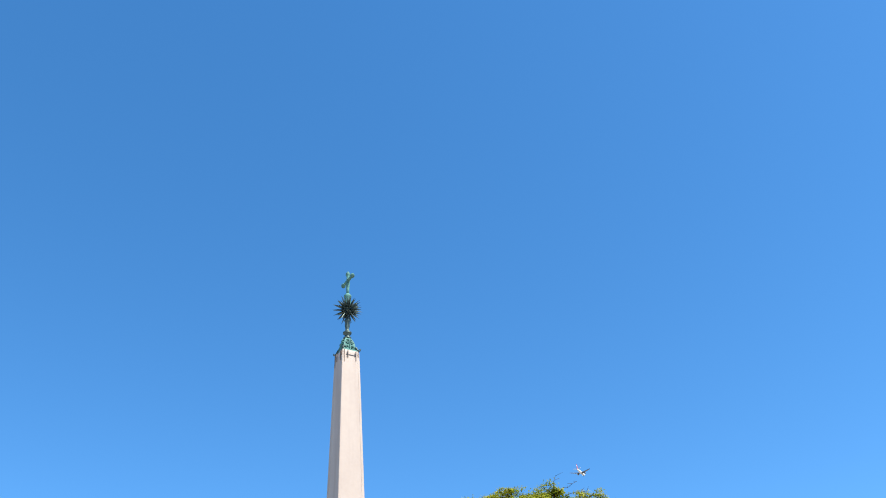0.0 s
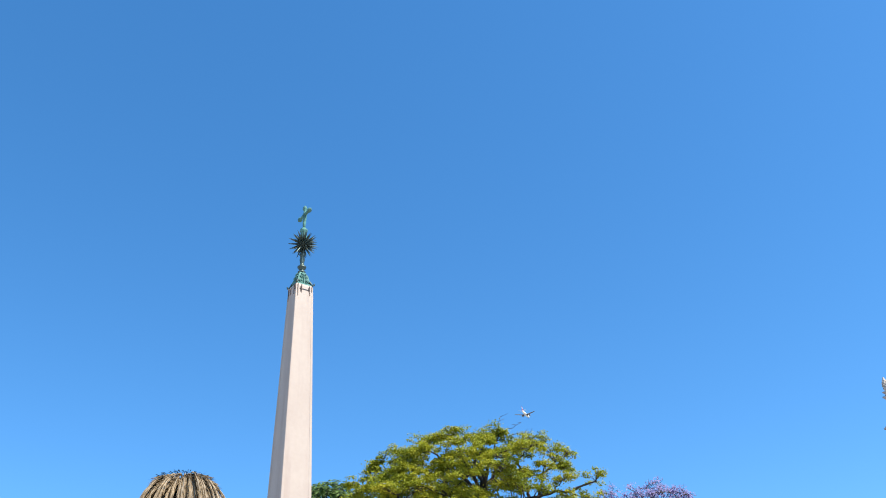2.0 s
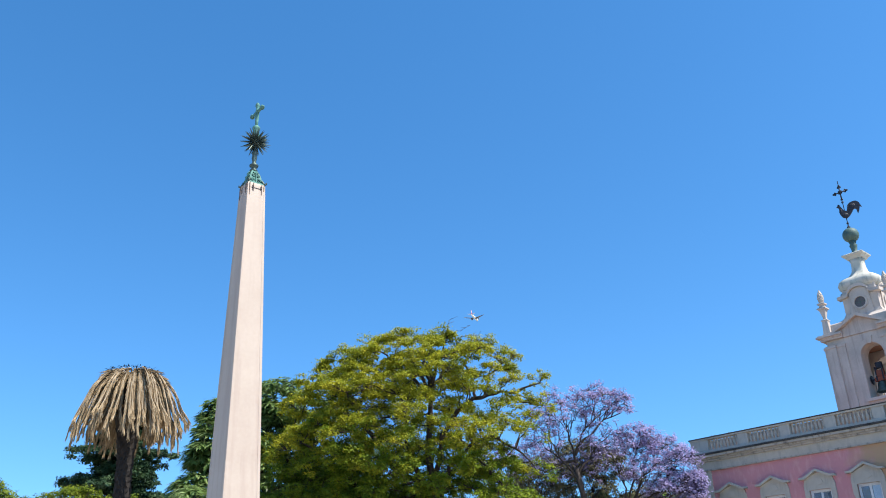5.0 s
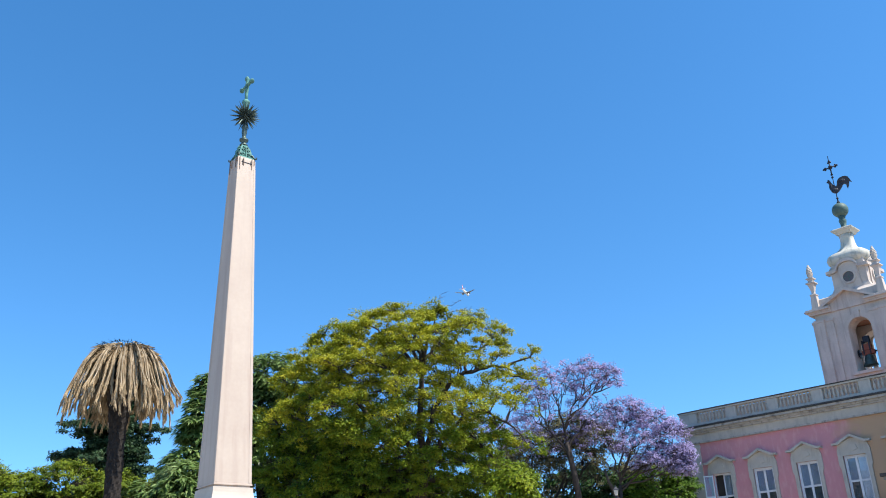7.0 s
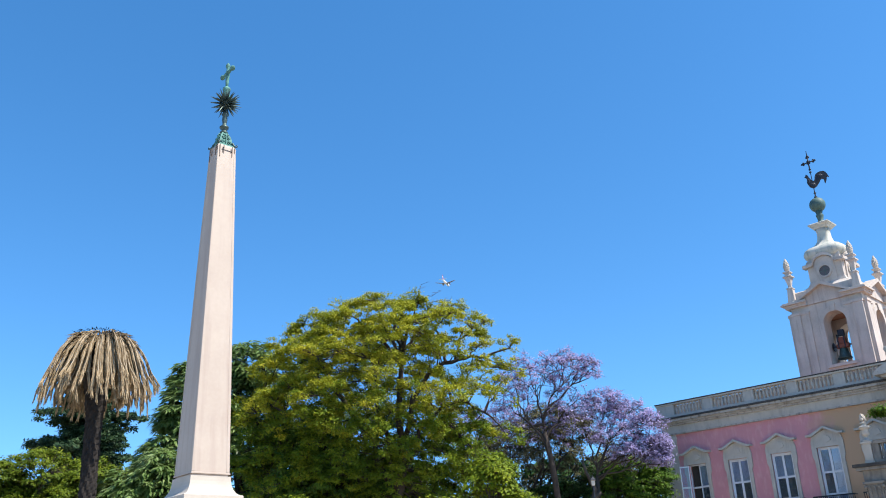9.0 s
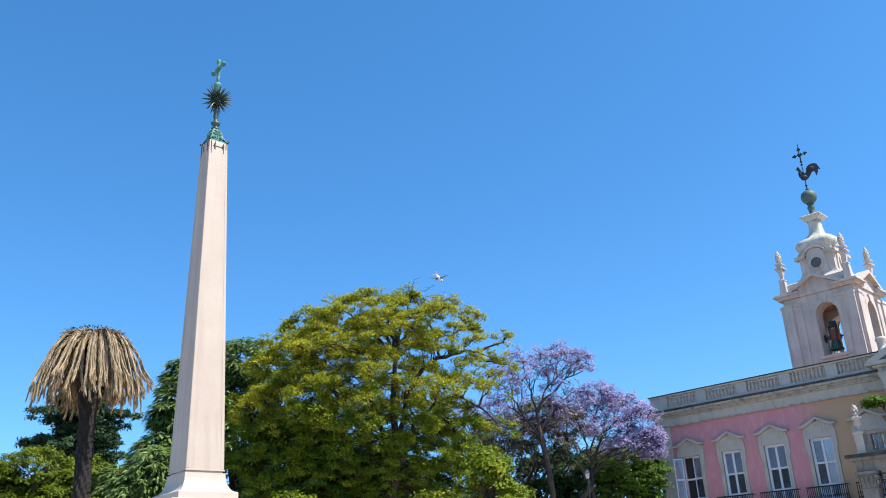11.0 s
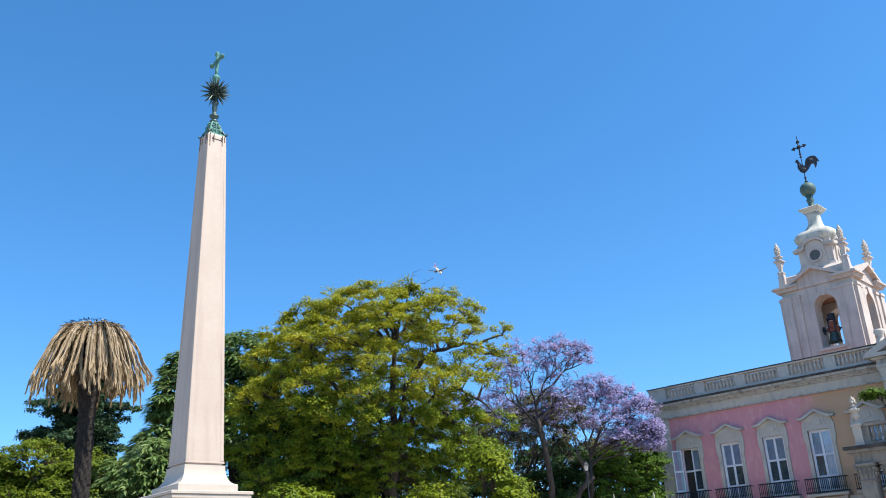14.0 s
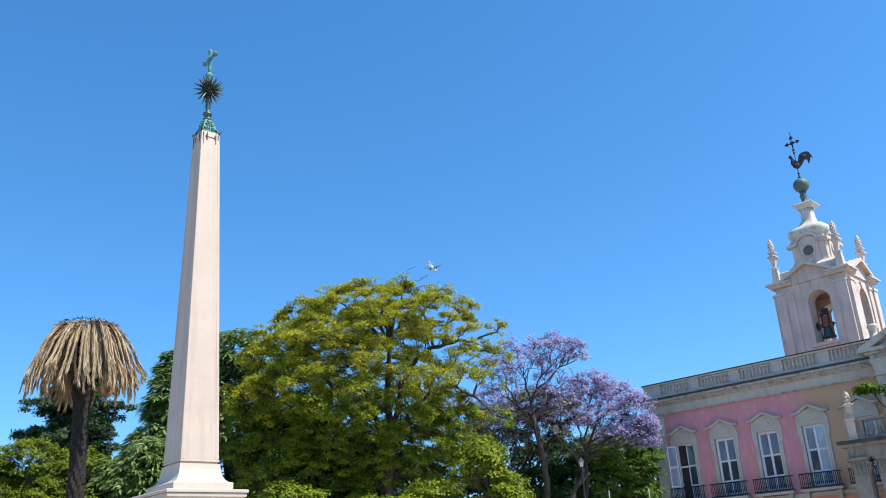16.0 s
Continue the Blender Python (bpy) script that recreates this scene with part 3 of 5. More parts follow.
for z, o, h in ((12.1, 0.1, 0.35), (12.45, 0.3, 0.15), (12.6, 0.6, 0.22)):
    box(bm, 15.9 - o, LEN, -1.0 - o, 0.0, z, z + h)
part("entablature", bm, CORNICE_STONE, chapel)
bm = prism(bmesh.new(), [(15.3, 12.82), (20.8, 15.6), (26.0, 12.82), (25.4, 12.82), (20.8, 15.2), (16.1, 12.82)], -1.6, 0.0)
part("pediment", bm, CORNICE_STONE, chapel)
part("tympanum", prism(bmesh.new(), [(16.1, 12.825), (20.8, 15.2), (25.4, 12.825)], -0.9, -0.02), PALACE_STONE, chapel)
part("finial", lathe(bmesh.new(), [(0.3, 0), (0.3, 0.5), (0.18, 0.6), (0.14, 0.8), (0.34, 1.1), (0.3, 1.25), (0.1, 1.3)], 10, (16.2, -0.6, 13.1)), PALACE_STONE, chapel, "", True)

porch_baluster = mesh_of("baluster", lathe(bmesh.new(), BAL, 8), PORTICO_STONE, True)
portico = thing("portico", PAL @ pose(0, -5, 0), "grey stone entrance portico with columns and a balustrade", "portico")
part("roof_slab", boxed(14.6, 24, -0.45, 3.95, 6.85, 7.02, bevel=0.02), PORTICO_STONE, portico)
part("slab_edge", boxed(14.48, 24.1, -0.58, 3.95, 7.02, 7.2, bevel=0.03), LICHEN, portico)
part("architrave", boxed(14.85, 24, -0.2, 3.9, 6.25, 6.85), PORTICO_STONE, portico)


def acanthus(bm, half, z0, z1, n):
    """Two rows of curled leaves round a square bell, and a volute at each corner."""
    for k in range(4):
        q = pose(0, 0, 0, 0, 0, 90 * k)
        for row, (za, zb, out) in enumerate(((z0, z0 + 0.5 * (z1 - z0), 0.06), (z0 + 0.35 * (z1 - z0), z0 + 0.82 * (z1 - z0), 0.1))):
            for i in range(n):
                x = half * (2 * (i + 0.5) / n - 1)
                for da, db, t in ((0, 0.55, 0.03), (0.5, 0.85, 0.055), (0.8, 1.0, 0.085)):
                    a, b = za + da * (zb - za), za + db * (zb - za)
                    c = [q @ Vector((x + u, -half - out * (da + db) * 0.6 - v, w)) for w in (a, b) for u, v in ((-0.07, 0), (0.07, 0), (0.045, t), (-0.045, t))]
                    vs = [bm.verts.new(p) for p in c]
                    for f in ((3, 2, 1, 0), (4, 5, 6, 7), (0, 1, 5, 4), (1, 2, 6, 5), (2, 3, 7, 6), (3, 0, 4, 7)):
                        bm.faces.new([vs[m] for m in f])
        corner = q @ Vector((half + 0.07, -half - 0.07, z1 - 0.14))
        lathe(bm, [(0.03, -0.1), (0.1, -0.05), (0.1, 0.05), (0.03, 0.1)], 8, tuple(corner))
    bmesh.ops.recalc_face_normals(bm, faces=bm.faces)


for x, y, half in ((15.36, 0.12, 0.4), (16.62, 0.4, 0.4), (19.3, 0.12, 0.36), (22.8, 0.12, 0.36)):
    bm = boxed(-half - 0.1, half + 0.1, -half - 0.1, half + 0.1, 0, 0.3, bevel=0.03)
    box(bm, -half, half, -half, half, 0.3, 5.3, bevel=0.015)
    box(bm, -half - 0.05, half + 0.05, -half - 0.05, half + 0.05, 5.3, 5.37, bevel=0.02)
    col = part("pier", bm, PORTICO_STONE, portico, "square stained stone pier", m=pose(x, y, 0))
    part("panel", boxed(-half + 0.12, half - 0.12, -half - 0.02, -half + 0.01, 0.6, 5.1, bevel=0.008), PORTICO_STONE, col)
    cp = lathe(bmesh.new(), [(half - 0.02, 5.37), (half - 0.02, 5.8), (half + 0.06, 6.12)], square=True)
    box(cp, -half - 0.16, half + 0.16, -half - 0.16, half + 0.16, 6.12, 6.25, bevel=0.02)
    acanthus(cp, half - 0.02, 5.38, 6.12, 3)
    part("capital", cp, PORTICO_STONE, col, "leafy carved capital")
part("back_wall", boxed(15.9, 24, 3.2, 3.95, 0, 6.25), PORTICO_STONE, portico)
bm = boxed(15.1, 15.62, -0.3, 0.24, 7.2, 7.36, bevel=0.02)
box(bm, 15.14, 15.58, -0.26, 0.2, 7.36, 8.25)
box(bm, 15.06, 15.66, -0.34, 0.28, 8.25, 8.38, bevel=0.02)
part("pedestal", bm, MARBLE_PALE, portico, "pale sunlit stone pedestal")
bs = part("balustrade", boxed(15.6, 24, -0.2, 0.15, 7.2, 7.36), PORTICO_STONE, portico)
part("coping", boxed(15.6, 24, -0.25, 0.2, 8.2, 8.35, bevel=0.02), PORTICO_STONE, bs)
part("pier", boxed(15.6, 15.95, -0.19, 0.14, 7.36, 8.2), PORTICO_STONE, bs)
for k in range(20):
    part("baluster", porch_baluster, None, bs, m=pose(16.1 + 0.27 * k, 0, 7.355) @ Matrix.Diagonal((1.1, 1.1, 1.14, 1)))
urn = thing("urn", PAL @ pose(15.36, -5.03, 8.38), "turned white stone urn with a carved flame top on a pedestal", "urn")
part("bowl", lathe(bmesh.new(), [(0.3, 0), (0.3, 0.06), (0.13, 0.13), (0.07, 0.24), (0.09, 0.28), (0.2, 0.36), (0.23, 0.46), (0.15, 0.62), (0.24, 0.7), (0.34, 0.76), (0.3, 0.82), (0.15, 0.9), (0.1, 0.96), (0.19, 1.0), (0.19, 1.04), (0.1, 1.1)], 16), MARBLE_PALE, urn, "", True)
bm = bmesh.new()
for k in range(16):
    a, zz = k * 2.4, (k + 0.5) / 16
    lathe(bm, [(0.02, -0.09), (0.08, -0.02), (0.07, 0.06), (0.01, 0.11)], 6, (0.14 * math.cos(a) * (1 - zz * 0.6), 0.14 * math.sin(a) * (1 - zz * 0.6), 1.15 + 0.3 * zz))
part("flame", bm, MARBLE_PALE, urn)

# ---- bell tower ----
TW, TD = 2.65, 2.65
TOW = PAL @ pose(9.89, 8 + TD, 0)
tower = thing("bell_tower", TOW, "pale limestone baroque bell tower with arched openings and corner pinnacles", "bell tower")
AH, AZ0, AZ1 = 0.82, 15.85, 19.0     # arch half width, sill and springing


def arch_outline(half, z0, zs, n=14):
    return [(half, z0)] + [(half * math.cos(math.pi * i / n), zs + half * math.sin(math.pi * i / n)) for i in range(n + 1)] + [(-half, z0)]


def arched_panel(bm, w0, w1, z0, z1, half, a0, zs, y0, y1):
    """A slab from w0 to w1 and z0 to z1 with a round-headed opening."""
    box(bm, w0, -half, y0, y1, z0, z1)
    box(bm, half, w1, y0, y1, z0, z1)
    if a0 > z0:
        box(bm, -half, half, y0, y1, z0, a0)
    n = 14
    top = [(-half * math.cos(math.pi * i / n), zs + half * math.sin(math.pi * i / n)) for i in range(n + 1)]
    for (xa, za), (xb, zb) in zip(top, top[1:]):
        prism(bm, [(xa, za), (xb, zb), (xb, z1), (xa, z1)], y0, y1)


for k in range(4):
    q = pose(0, 0, 0, 0, 0, 90 * k)
    bm = bmesh.new()
    wall_w = TW if k % 2 == 0 else TW - 1.2
    dx = 0.42 if k == 0 else 0.0
    arched_panel(bm, -wall_w - dx, wall_w - dx, 0, 20.65, 1.35 if k == 2 else AH, AZ0, AZ1 - (0.6 if k == 2 else 0), -TD, -TD + 1.2)
    bmesh.ops.translate(bm, verts=bm.verts, vec=(dx, 0, 0))
    side = part("wall", bm, TOWER_STONE, tower, "limestone tower wall with a round-headed opening", m=q)
    bm = bmesh.new()
    for s in (-1, 1):
        for xa, xb, o in ((1.95, 2.67, 0.26), (1.32, 1.95, 0.13)):
            box(bm, min(s * xa, s * xb), max(s * xa, s * xb), -TD - o, -TD + 0.002, 12, 20.0)
            box(bm, min(s * (xa - 0.04), s * (xb + 0.04)), max(s * (xa - 0.04), s * (xb + 0.04)), -TD - o - 0.06, -TD + 0.002, 20.0, 20.2)
    part("pilaster", bm, TOWER_STONE, side)
    bm = bmesh.new()
    inn, out = arch_outline(AH, AZ0, AZ1), arch_outline(AH + 0.34, AZ0, AZ1)
    prism(bm, inn + out[::-1], -TD - 0.07, -TD + 0.004)
    prism(bm, [(-0.16, AZ1 + AH - 0.05), (0.16, AZ1 + AH - 0.05), (0.24, AZ1 + AH + 0.5), (-0.24, AZ1 + AH + 0.5)], -TD - 0.16, -TD)
    part("arch_moulding", bm, TOWER_STONE, side, m=pose(dx, 0, 0))
    bm = boxed(-AH - 0.3, AH + 0.3, -TD - 0.18, -TD + 0.6, AZ0 - 0.2, AZ0 + 0.02)
    part("sill", bm, TOWER_STONE, side, m=pose(dx, 0, 0))
    for s in (-1, 1):
        bm = bmesh.new()
        for z, o, h in ((20.65, 0.3, 0.12), (20.77, 0.36, 0.12), (20.89, 0.54, 0.1), (20.99, 0.46, 0.1)):
            x0, x1 = 1.30, TW + (o if k % 2 == 0 else -0.31)
            box(bm, min(s * x0, s * x1), max(s * x0, s * x1), -TD - o, -TD + 0.3, z, z + h)
        part("cornice", bm, TOWER_STONE, side, "projecting moulded cornice")
    bm = bmesh.new()
    # raking pediment over the opening
    prism(bm, [(-2.1, 20.9), (0, 21.95), (2.1, 20.9), (2.1, 21.1), (0, 22.2), (-2.1, 21.1)], -TD - 0.5, -TD + 0.4)
    part("pediment", bm, TOWER_STONE, side, "low raking pediment")
    part("tympanum", prism(bmesh.new(), [(-2.0, 20.66), (2.0, 20.66), (2.0, 20.93), (0, 21.96), (-2.0, 20.93)], -TD - 0.12, -TD + 0.4), TOWER_STONE, side)
part("belfry_floor", boxed(-1.44, 1.44, -1.44, 1.44, 15.3, 15.6), DARK, tower)
part("belfry_ceiling", boxed(-1.44, 1.44, -1.44, 1.44, 20.2, 20.6), ROOF, tower)
bm = lathe(bmesh.new(), [(2.35, 20.9), (2.35, 21.9), (2.3, 21.95), (2.2, 22.0), (1.75, 22.15), (1.45, 22.4), (1.3, 22.75)], square=True)
part("attic", bm, TOWER_STONE, tower, "stepped limestone attic")
drum = part("drum", lathe(bmesh.new(), [(1.3, 22.4), (1.3, 24.15), (1.22, 24.3), (1.22, 24.9)], square=True), TOWER_STONE, tower)
for k in range(4):
    q = pose(0, 0, 0, 0, 0, 90 * k)
    bm = bmesh.new()
    # eyebrow cornice that rises over the round opening
    n = 12
    pts = [(-1.55, 23.92), (-0.95, 23.95)] + [(-0.78 * math.cos(math.pi * i / n), 24.05 + 0.58 * math.sin(math.pi * i / n)) for i in range(n + 1)] + [(0.95, 23.95), (1.55, 23.92)]
    prism(bm, pts + [(x, z + 0.24) for x, z in reversed(pts)], -1.6, -1.1)
    prism(bm, [(-0.85, 22.5)] + [(-0.72 * math.cos(math.pi * i / n), 24.05 + 0.56 * math.sin(math.pi * i / n)) for i in range(n + 1)] + [(0.85, 22.5)], -1.4, -1.0)
    part("eyebrow_cornice", bm, TOWER_STONE, drum, m=q)
    bm = bmesh.new()
    for i in range(20):
        a, b = 2 * math.pi * i / 20, 2 * math.pi * (i + 1) / 20
        prism(bm, [(0.42 * math.cos(a), 23.4 + 0.42 * math.sin(a)), (0.42 * math.cos(b), 23.4 + 0.42 * math.sin(b)), (0.56 * math.cos(b), 23.4 + 0.56 * math.sin(b)), (0.56 * math.cos(a), 23.4 + 0.56 * math.sin(a))], -1.5, -1.3)
    part("oculus_ring", bm, TOWER_STONE, drum, m=q)
    bm = prism(bmesh.new(), [(0.43 * math.cos(2 * math.pi * i / 20), 23.4 + 0.43 * math.sin(2 * math.pi * i / 20)) for i in range(20)], -1.41, -1.2)
    hole = part("oculus", bm, PANE_BACKING, drum, "dim round window", m=q)
    bm = boxed(-0.42, 0.42, -1.425, -1.405, 23.38, 23.42)
    box(bm, -0.02, 0.02, -1.427, -1.406, 22.98, 23.82)
    part("glazing_bar", bm, BALL_GREEN, hole)
prof = [(1.2, 24.55), (1.36, 24.64), (1.52, 24.84), (1.57, 25.1), (1.48, 25.36), (1.22, 25.58), (0.9, 25.72), (0.68, 25.95), (0.52, 26.2), (0.45, 26.6), (0.44, 26.95), (0.52, 27.25)]
dome = part("dome", pillow(bmesh.new(), prof), DOME_STONE, tower, "bulging bell-shaped stone dome", True)
part("dome_cap", lathe(bmesh.new(), [(0.54, 27.22), (0.64, 27.38), (0.8, 27.52), (0.82, 27.6), (0.74, 27.66), (0.3, 27.74)], square=True), DOME_STONE, tower)
part("stem", lathe(bmesh.new(), [(0.34, 27.7), (0.3, 27.85), (0.2, 28.0), (0.26, 28.3), (0.3, 28.45), (0.22, 28.6), (0.3, 28.84)], 12), BALL_GREEN, tower, "", True)
part("ball", lathe(bmesh.new(), [(0.61 * math.sin(math.pi * i / 16) + 0.005, 29.38 - 0.61 * math.cos(math.pi * i / 16)) for i in range(17)], 24), BALL_GREEN, tower, "green copper ball", True)
PIN = [(0.33, 0), (0.33, 0.12), (0.27, 0.16), (0.2, 1.15), (0.24, 1.2), (0.24, 1.28), (0.12, 1.36), (0.11, 1.5), (0.2, 1.95), (0.25, 2.1), (0.34, 2.16), (0.34, 2.24), (0.19, 2.32), (0.17, 2.45), (0.28, 2.55), (0.28, 2.62), (0.15, 2.68)]
pin = mesh_of("pinnacle", lathe(bmesh.new(), PIN, square=True), TOWER_STONE)
bm = bmesh.new()
lathe(bm, [(0.14, 2.66), (0.21, 2.85), (0.22, 3.1), (0.15, 3.45), (0.04, 3.75)], 10)
for i in range(40):
    zz = i / 40
    r = 0.2 * math.sin(math.pi * (0.25 + 0.72 * zz))
    a = i * 2.4
    lathe(bm, [(0.01, -0.07), (0.06, 0), (0.045, 0.06), (0.005, 0.1)], 5, (r * math.cos(a), r * math.sin(a), 2.78 + 0.85 * zz))
cone = mesh_of("pine_cone", bm, MARBLE_PALE)
for sx in (-1, 1):
    for sy in (-1, 1):
        p = part("pinnacle", pin, None, tower, "carved stone pinnacle", m=pose(sx * 2.45, sy * 2.45, 21.09))
        part("pine_cone", cone, None, p)
vane = thing("weathercock", TOW @ pose(0, 0, 29.98), "dark iron weathercock under a small ornate cross", "weathervane")
part("rod", lathe(bmesh.new(), [(0.1, 0), (0.14, 0.1), (0.06, 0.2), (0.05, 0.4), (0.11, 0.46), (0.05, 0.52), (0.035, 0.7), (0.03, 4.3)], 8), IRON, vane)
bm = bmesh.new()


def blob(bm, c, r, seg=10):
    m = Matrix.Translation(c) @ Matrix.Diagonal((*r, 1))
    bmesh.ops.create_uvsphere(bm, u_segments=seg, v_segments=8, radius=1, matrix=m)


VT = 1.15
SHAPE = [(-0.446, 1.13), (-0.373, 1.206), (-0.356, 1.292), (-0.3, 1.33), (-0.227, 1.254), (-0.162, 1.045), (-0.065, 0.817), (0.105, 0.655), (0.162, 0.817), (0.203, 1.045), (0.292, 1.235), (0.429, 1.358), (0.624, 1.425), (0.81, 1.415), (0.948, 1.302), (1.013, 1.111), (1.11, 0.807), (0.988, 0.902), (0.907, 0.57), (0.794, 0.294), (0.753, 0.494), (0.745, 0.684), (0.648, 0.76), (0.543, 0.703), (0.47, 0.551), (0.381, 0.399), (0.227, 0.19), (0.057, 0.048), (-0.097, 0.095), (-0.227, 0.266), (-0.324, 0.475), (-0.348, 0.703), (-0.308, 0.902), (-0.34, 1.045)]
prism(bm, [(x * 1.17, VT - 0.3 + z) for x, z in SHAPE], -0.06, 0.06)
blob(bm, (-0.02, 0, VT + 0.02), (0.3, 0.11, 0.24))
blob(bm, (-0.25, 0, VT + 0.4), (0.12, 0.09, 0.3))
blob(bm, (0.62, 0, VT + 0.75), (0.3, 0.1, 0.2))
rooster = part("cockerel", bm, IRON, vane, "dark flat cockerel figure", False, pose(0, 0, 0, 0, 0, 25))
bm = bmesh.new()
CRZ = 3.25
for a, b, c, d in ((-0.42, 0.42, CRZ - 0.045, CRZ + 0.045), (-0.045, 0.045, CRZ - 0.6, CRZ + 0.5)):
    box(bm, a, b, -0.03, 0.03, c, d)
for c in ((-0.45, CRZ), (0.45, CRZ), (0, CRZ + 0.5)):
    for k in range(3):
        a = k * 2.094 + (math.pi / 2 if c[0] == 0 else (0 if c[0] > 0 else math.pi))
        blob(bm, (c[0] + 0.09 * math.cos(a), 0, c[1] + 0.09 * math.sin(a)), (0.09, 0.04, 0.09), 8)
for k in range(4):
    a = math.pi / 4 + k * math.pi / 2
    blob(bm, (0.13 * math.cos(a), 0, CRZ + 0.13 * math.sin(a)), (0.07, 0.03, 0.07), 8)
for z in (2.35, 2.6):
    blob(bm, (0, 0, z), (0.11, 0.06, 0.09), 8)
part("cross", bm, IRON, vane, "", True)
bell = thing("bell", TOW @ pose(0.34, -1.95, 16.3), "dark bronze bell under a red wooden headstock in the tower opening", "bell")
part("bell_body", lathe(bmesh.new(), [(0.5, 0), (0.5, 0.05), (0.45, 0.12), (0.36, 0.3), (0.32, 0.55), (0.28, 0.72), (0.12, 0.82)], 20), BRONZE, bell, "", True)
bm = boxed(-0.42, 0.5, -0.14, 0.14, 0.8, 1.12, bevel=0.04)
box(bm, -0.3, 0.32, -0.14, 0.14, 1.12, 1.62, bevel=0.06)
part("headstock", bm, RED_WOOD, bell, "red painted wooden headstock")
part("axle", boxed(-0.82, 0.85, -0.06, 0.06, 0.92, 1.02), IRON, bell)
bm = bmesh.new()
for x, z1 in ((-0.24, 1.85), (0.22, 2.0)):      # iron straps and weights over the headstock
    box(bm, x - 0.05, x + 0.05, -0.17, 0.17, 0.82, z1, bevel=0.015)
box(bm, -0.2, 0.3, -0.12, 0.12, 1.7, 2.2, bevel=0.08)
part("straps", bm, IRON, bell, "black iron straps and weight")
part("wheel", lathe(bmesh.new(), [(0.3, -0.03), (0.34, 0), (0.3, 0.03)], 16), IRON, bell, "", True, pose(-0.62, 0, 0.97, 0, 90, 0))

# ---- plants ----
rng = np.random.default_rng(7)


def leaves(name, pos, nrm, length, width, material, droop=0.0, rosette=0.0):
    """Kite-shaped leaves at the places pos whose faces look along nrm with some scatter; rosette: how far they point outwards instead."""
    n = len(pos)
    nn = nrm + rng.normal(0, 0.38, (n, 3))
    nn /= np.linalg.norm(nn, axis=1)[:, None] + 1e-9
    d = rng.normal(0, 1, (n, 3)) * (1 - rosette) + nrm * rosette * 2
    d[:, 2] -= droop
    if rosette:
        nn = nn * 0.8 + np.array([0, 0, 0.6])
    d -= nn * (d * nn).sum(1)[:, None] / (nn * nn).sum(1)[:, None]
    d /= np.linalg.norm(d, axis=1)[:, None] + 1e-9
    s = np.cross(d, nn)
    s /= np.linalg.norm(s, axis=1)[:, None] + 1e-9
    nn = np.cross(s, d)
    L = length * rng.uniform(0.65, 1.3, (n, 1))
    W = width * rng.uniform(0.7, 1.25, (n, 1))
    v = np.empty((n, 4, 3))
    v[:, 0] = pos
    v[:, 1] = pos + d * L * 0.45 + s * W * 0.5 - nn * W * 0.12
    v[:, 2] = pos + d * L - np.array([0, 0, 1.0]) * L * droop * 0.3
    v[:, 3] = pos + d * L * 0.45 - s * W * 0.5 - nn * W * 0.12
    me = bpy.data.meshes.new(name)
    me.vertices.add(4 * n)
    me.vertices.foreach_set("co", v.ravel())
    me.loops.add(4 * n)
    me.loops.foreach_set("vertex_index", np.arange(4 * n, dtype=np.int32))
    me.polygons.add(n)
    me.polygons.foreach_set("loop_start", np.arange(0, 4 * n, 4, dtype=np.int32))
    me.update(calc_edges=True)
    me.materials.append(material)
    return me


def puff(centre, radius, flat, n):
    """Places and outward ways of n leaves on a tuft like a small dome."""
    u = rng.normal(0, 1, (n, 3))
    u /= np.linalg.norm(u, axis=1)[:, None]
    u[:, 2] = np.where(u[:, 2] < -0.25, -u[:, 2], u[:, 2])
    r = radius * rng.uniform(0.45, 1.0, (n, 1)) * (1 + 0.25 * np.sin(5 * u[:, :1] + 3 * u[:, 1:2]))
    return np.array(centre) + u * r * [1, 1, flat], u * [0.7, 0.7, 1] + [0, 0, 0.45]


def bent(a, b, sag, k=5, wob=0.12):
    """Points of a limb from a to b that leaves steeply and bends over."""
    a, b = Vector(a), Vector(b)
    l = (b - a).length
    pts = []
    for i in range(k + 1):
        t = i / k
        p = a.lerp(b, t)
        p.z += sag * l * math.sin(math.pi * t)
        if 0 < i < k:
            p += Vector(rng.normal(0, wob * l / k, 3))
        pts.append(p)
    return pts


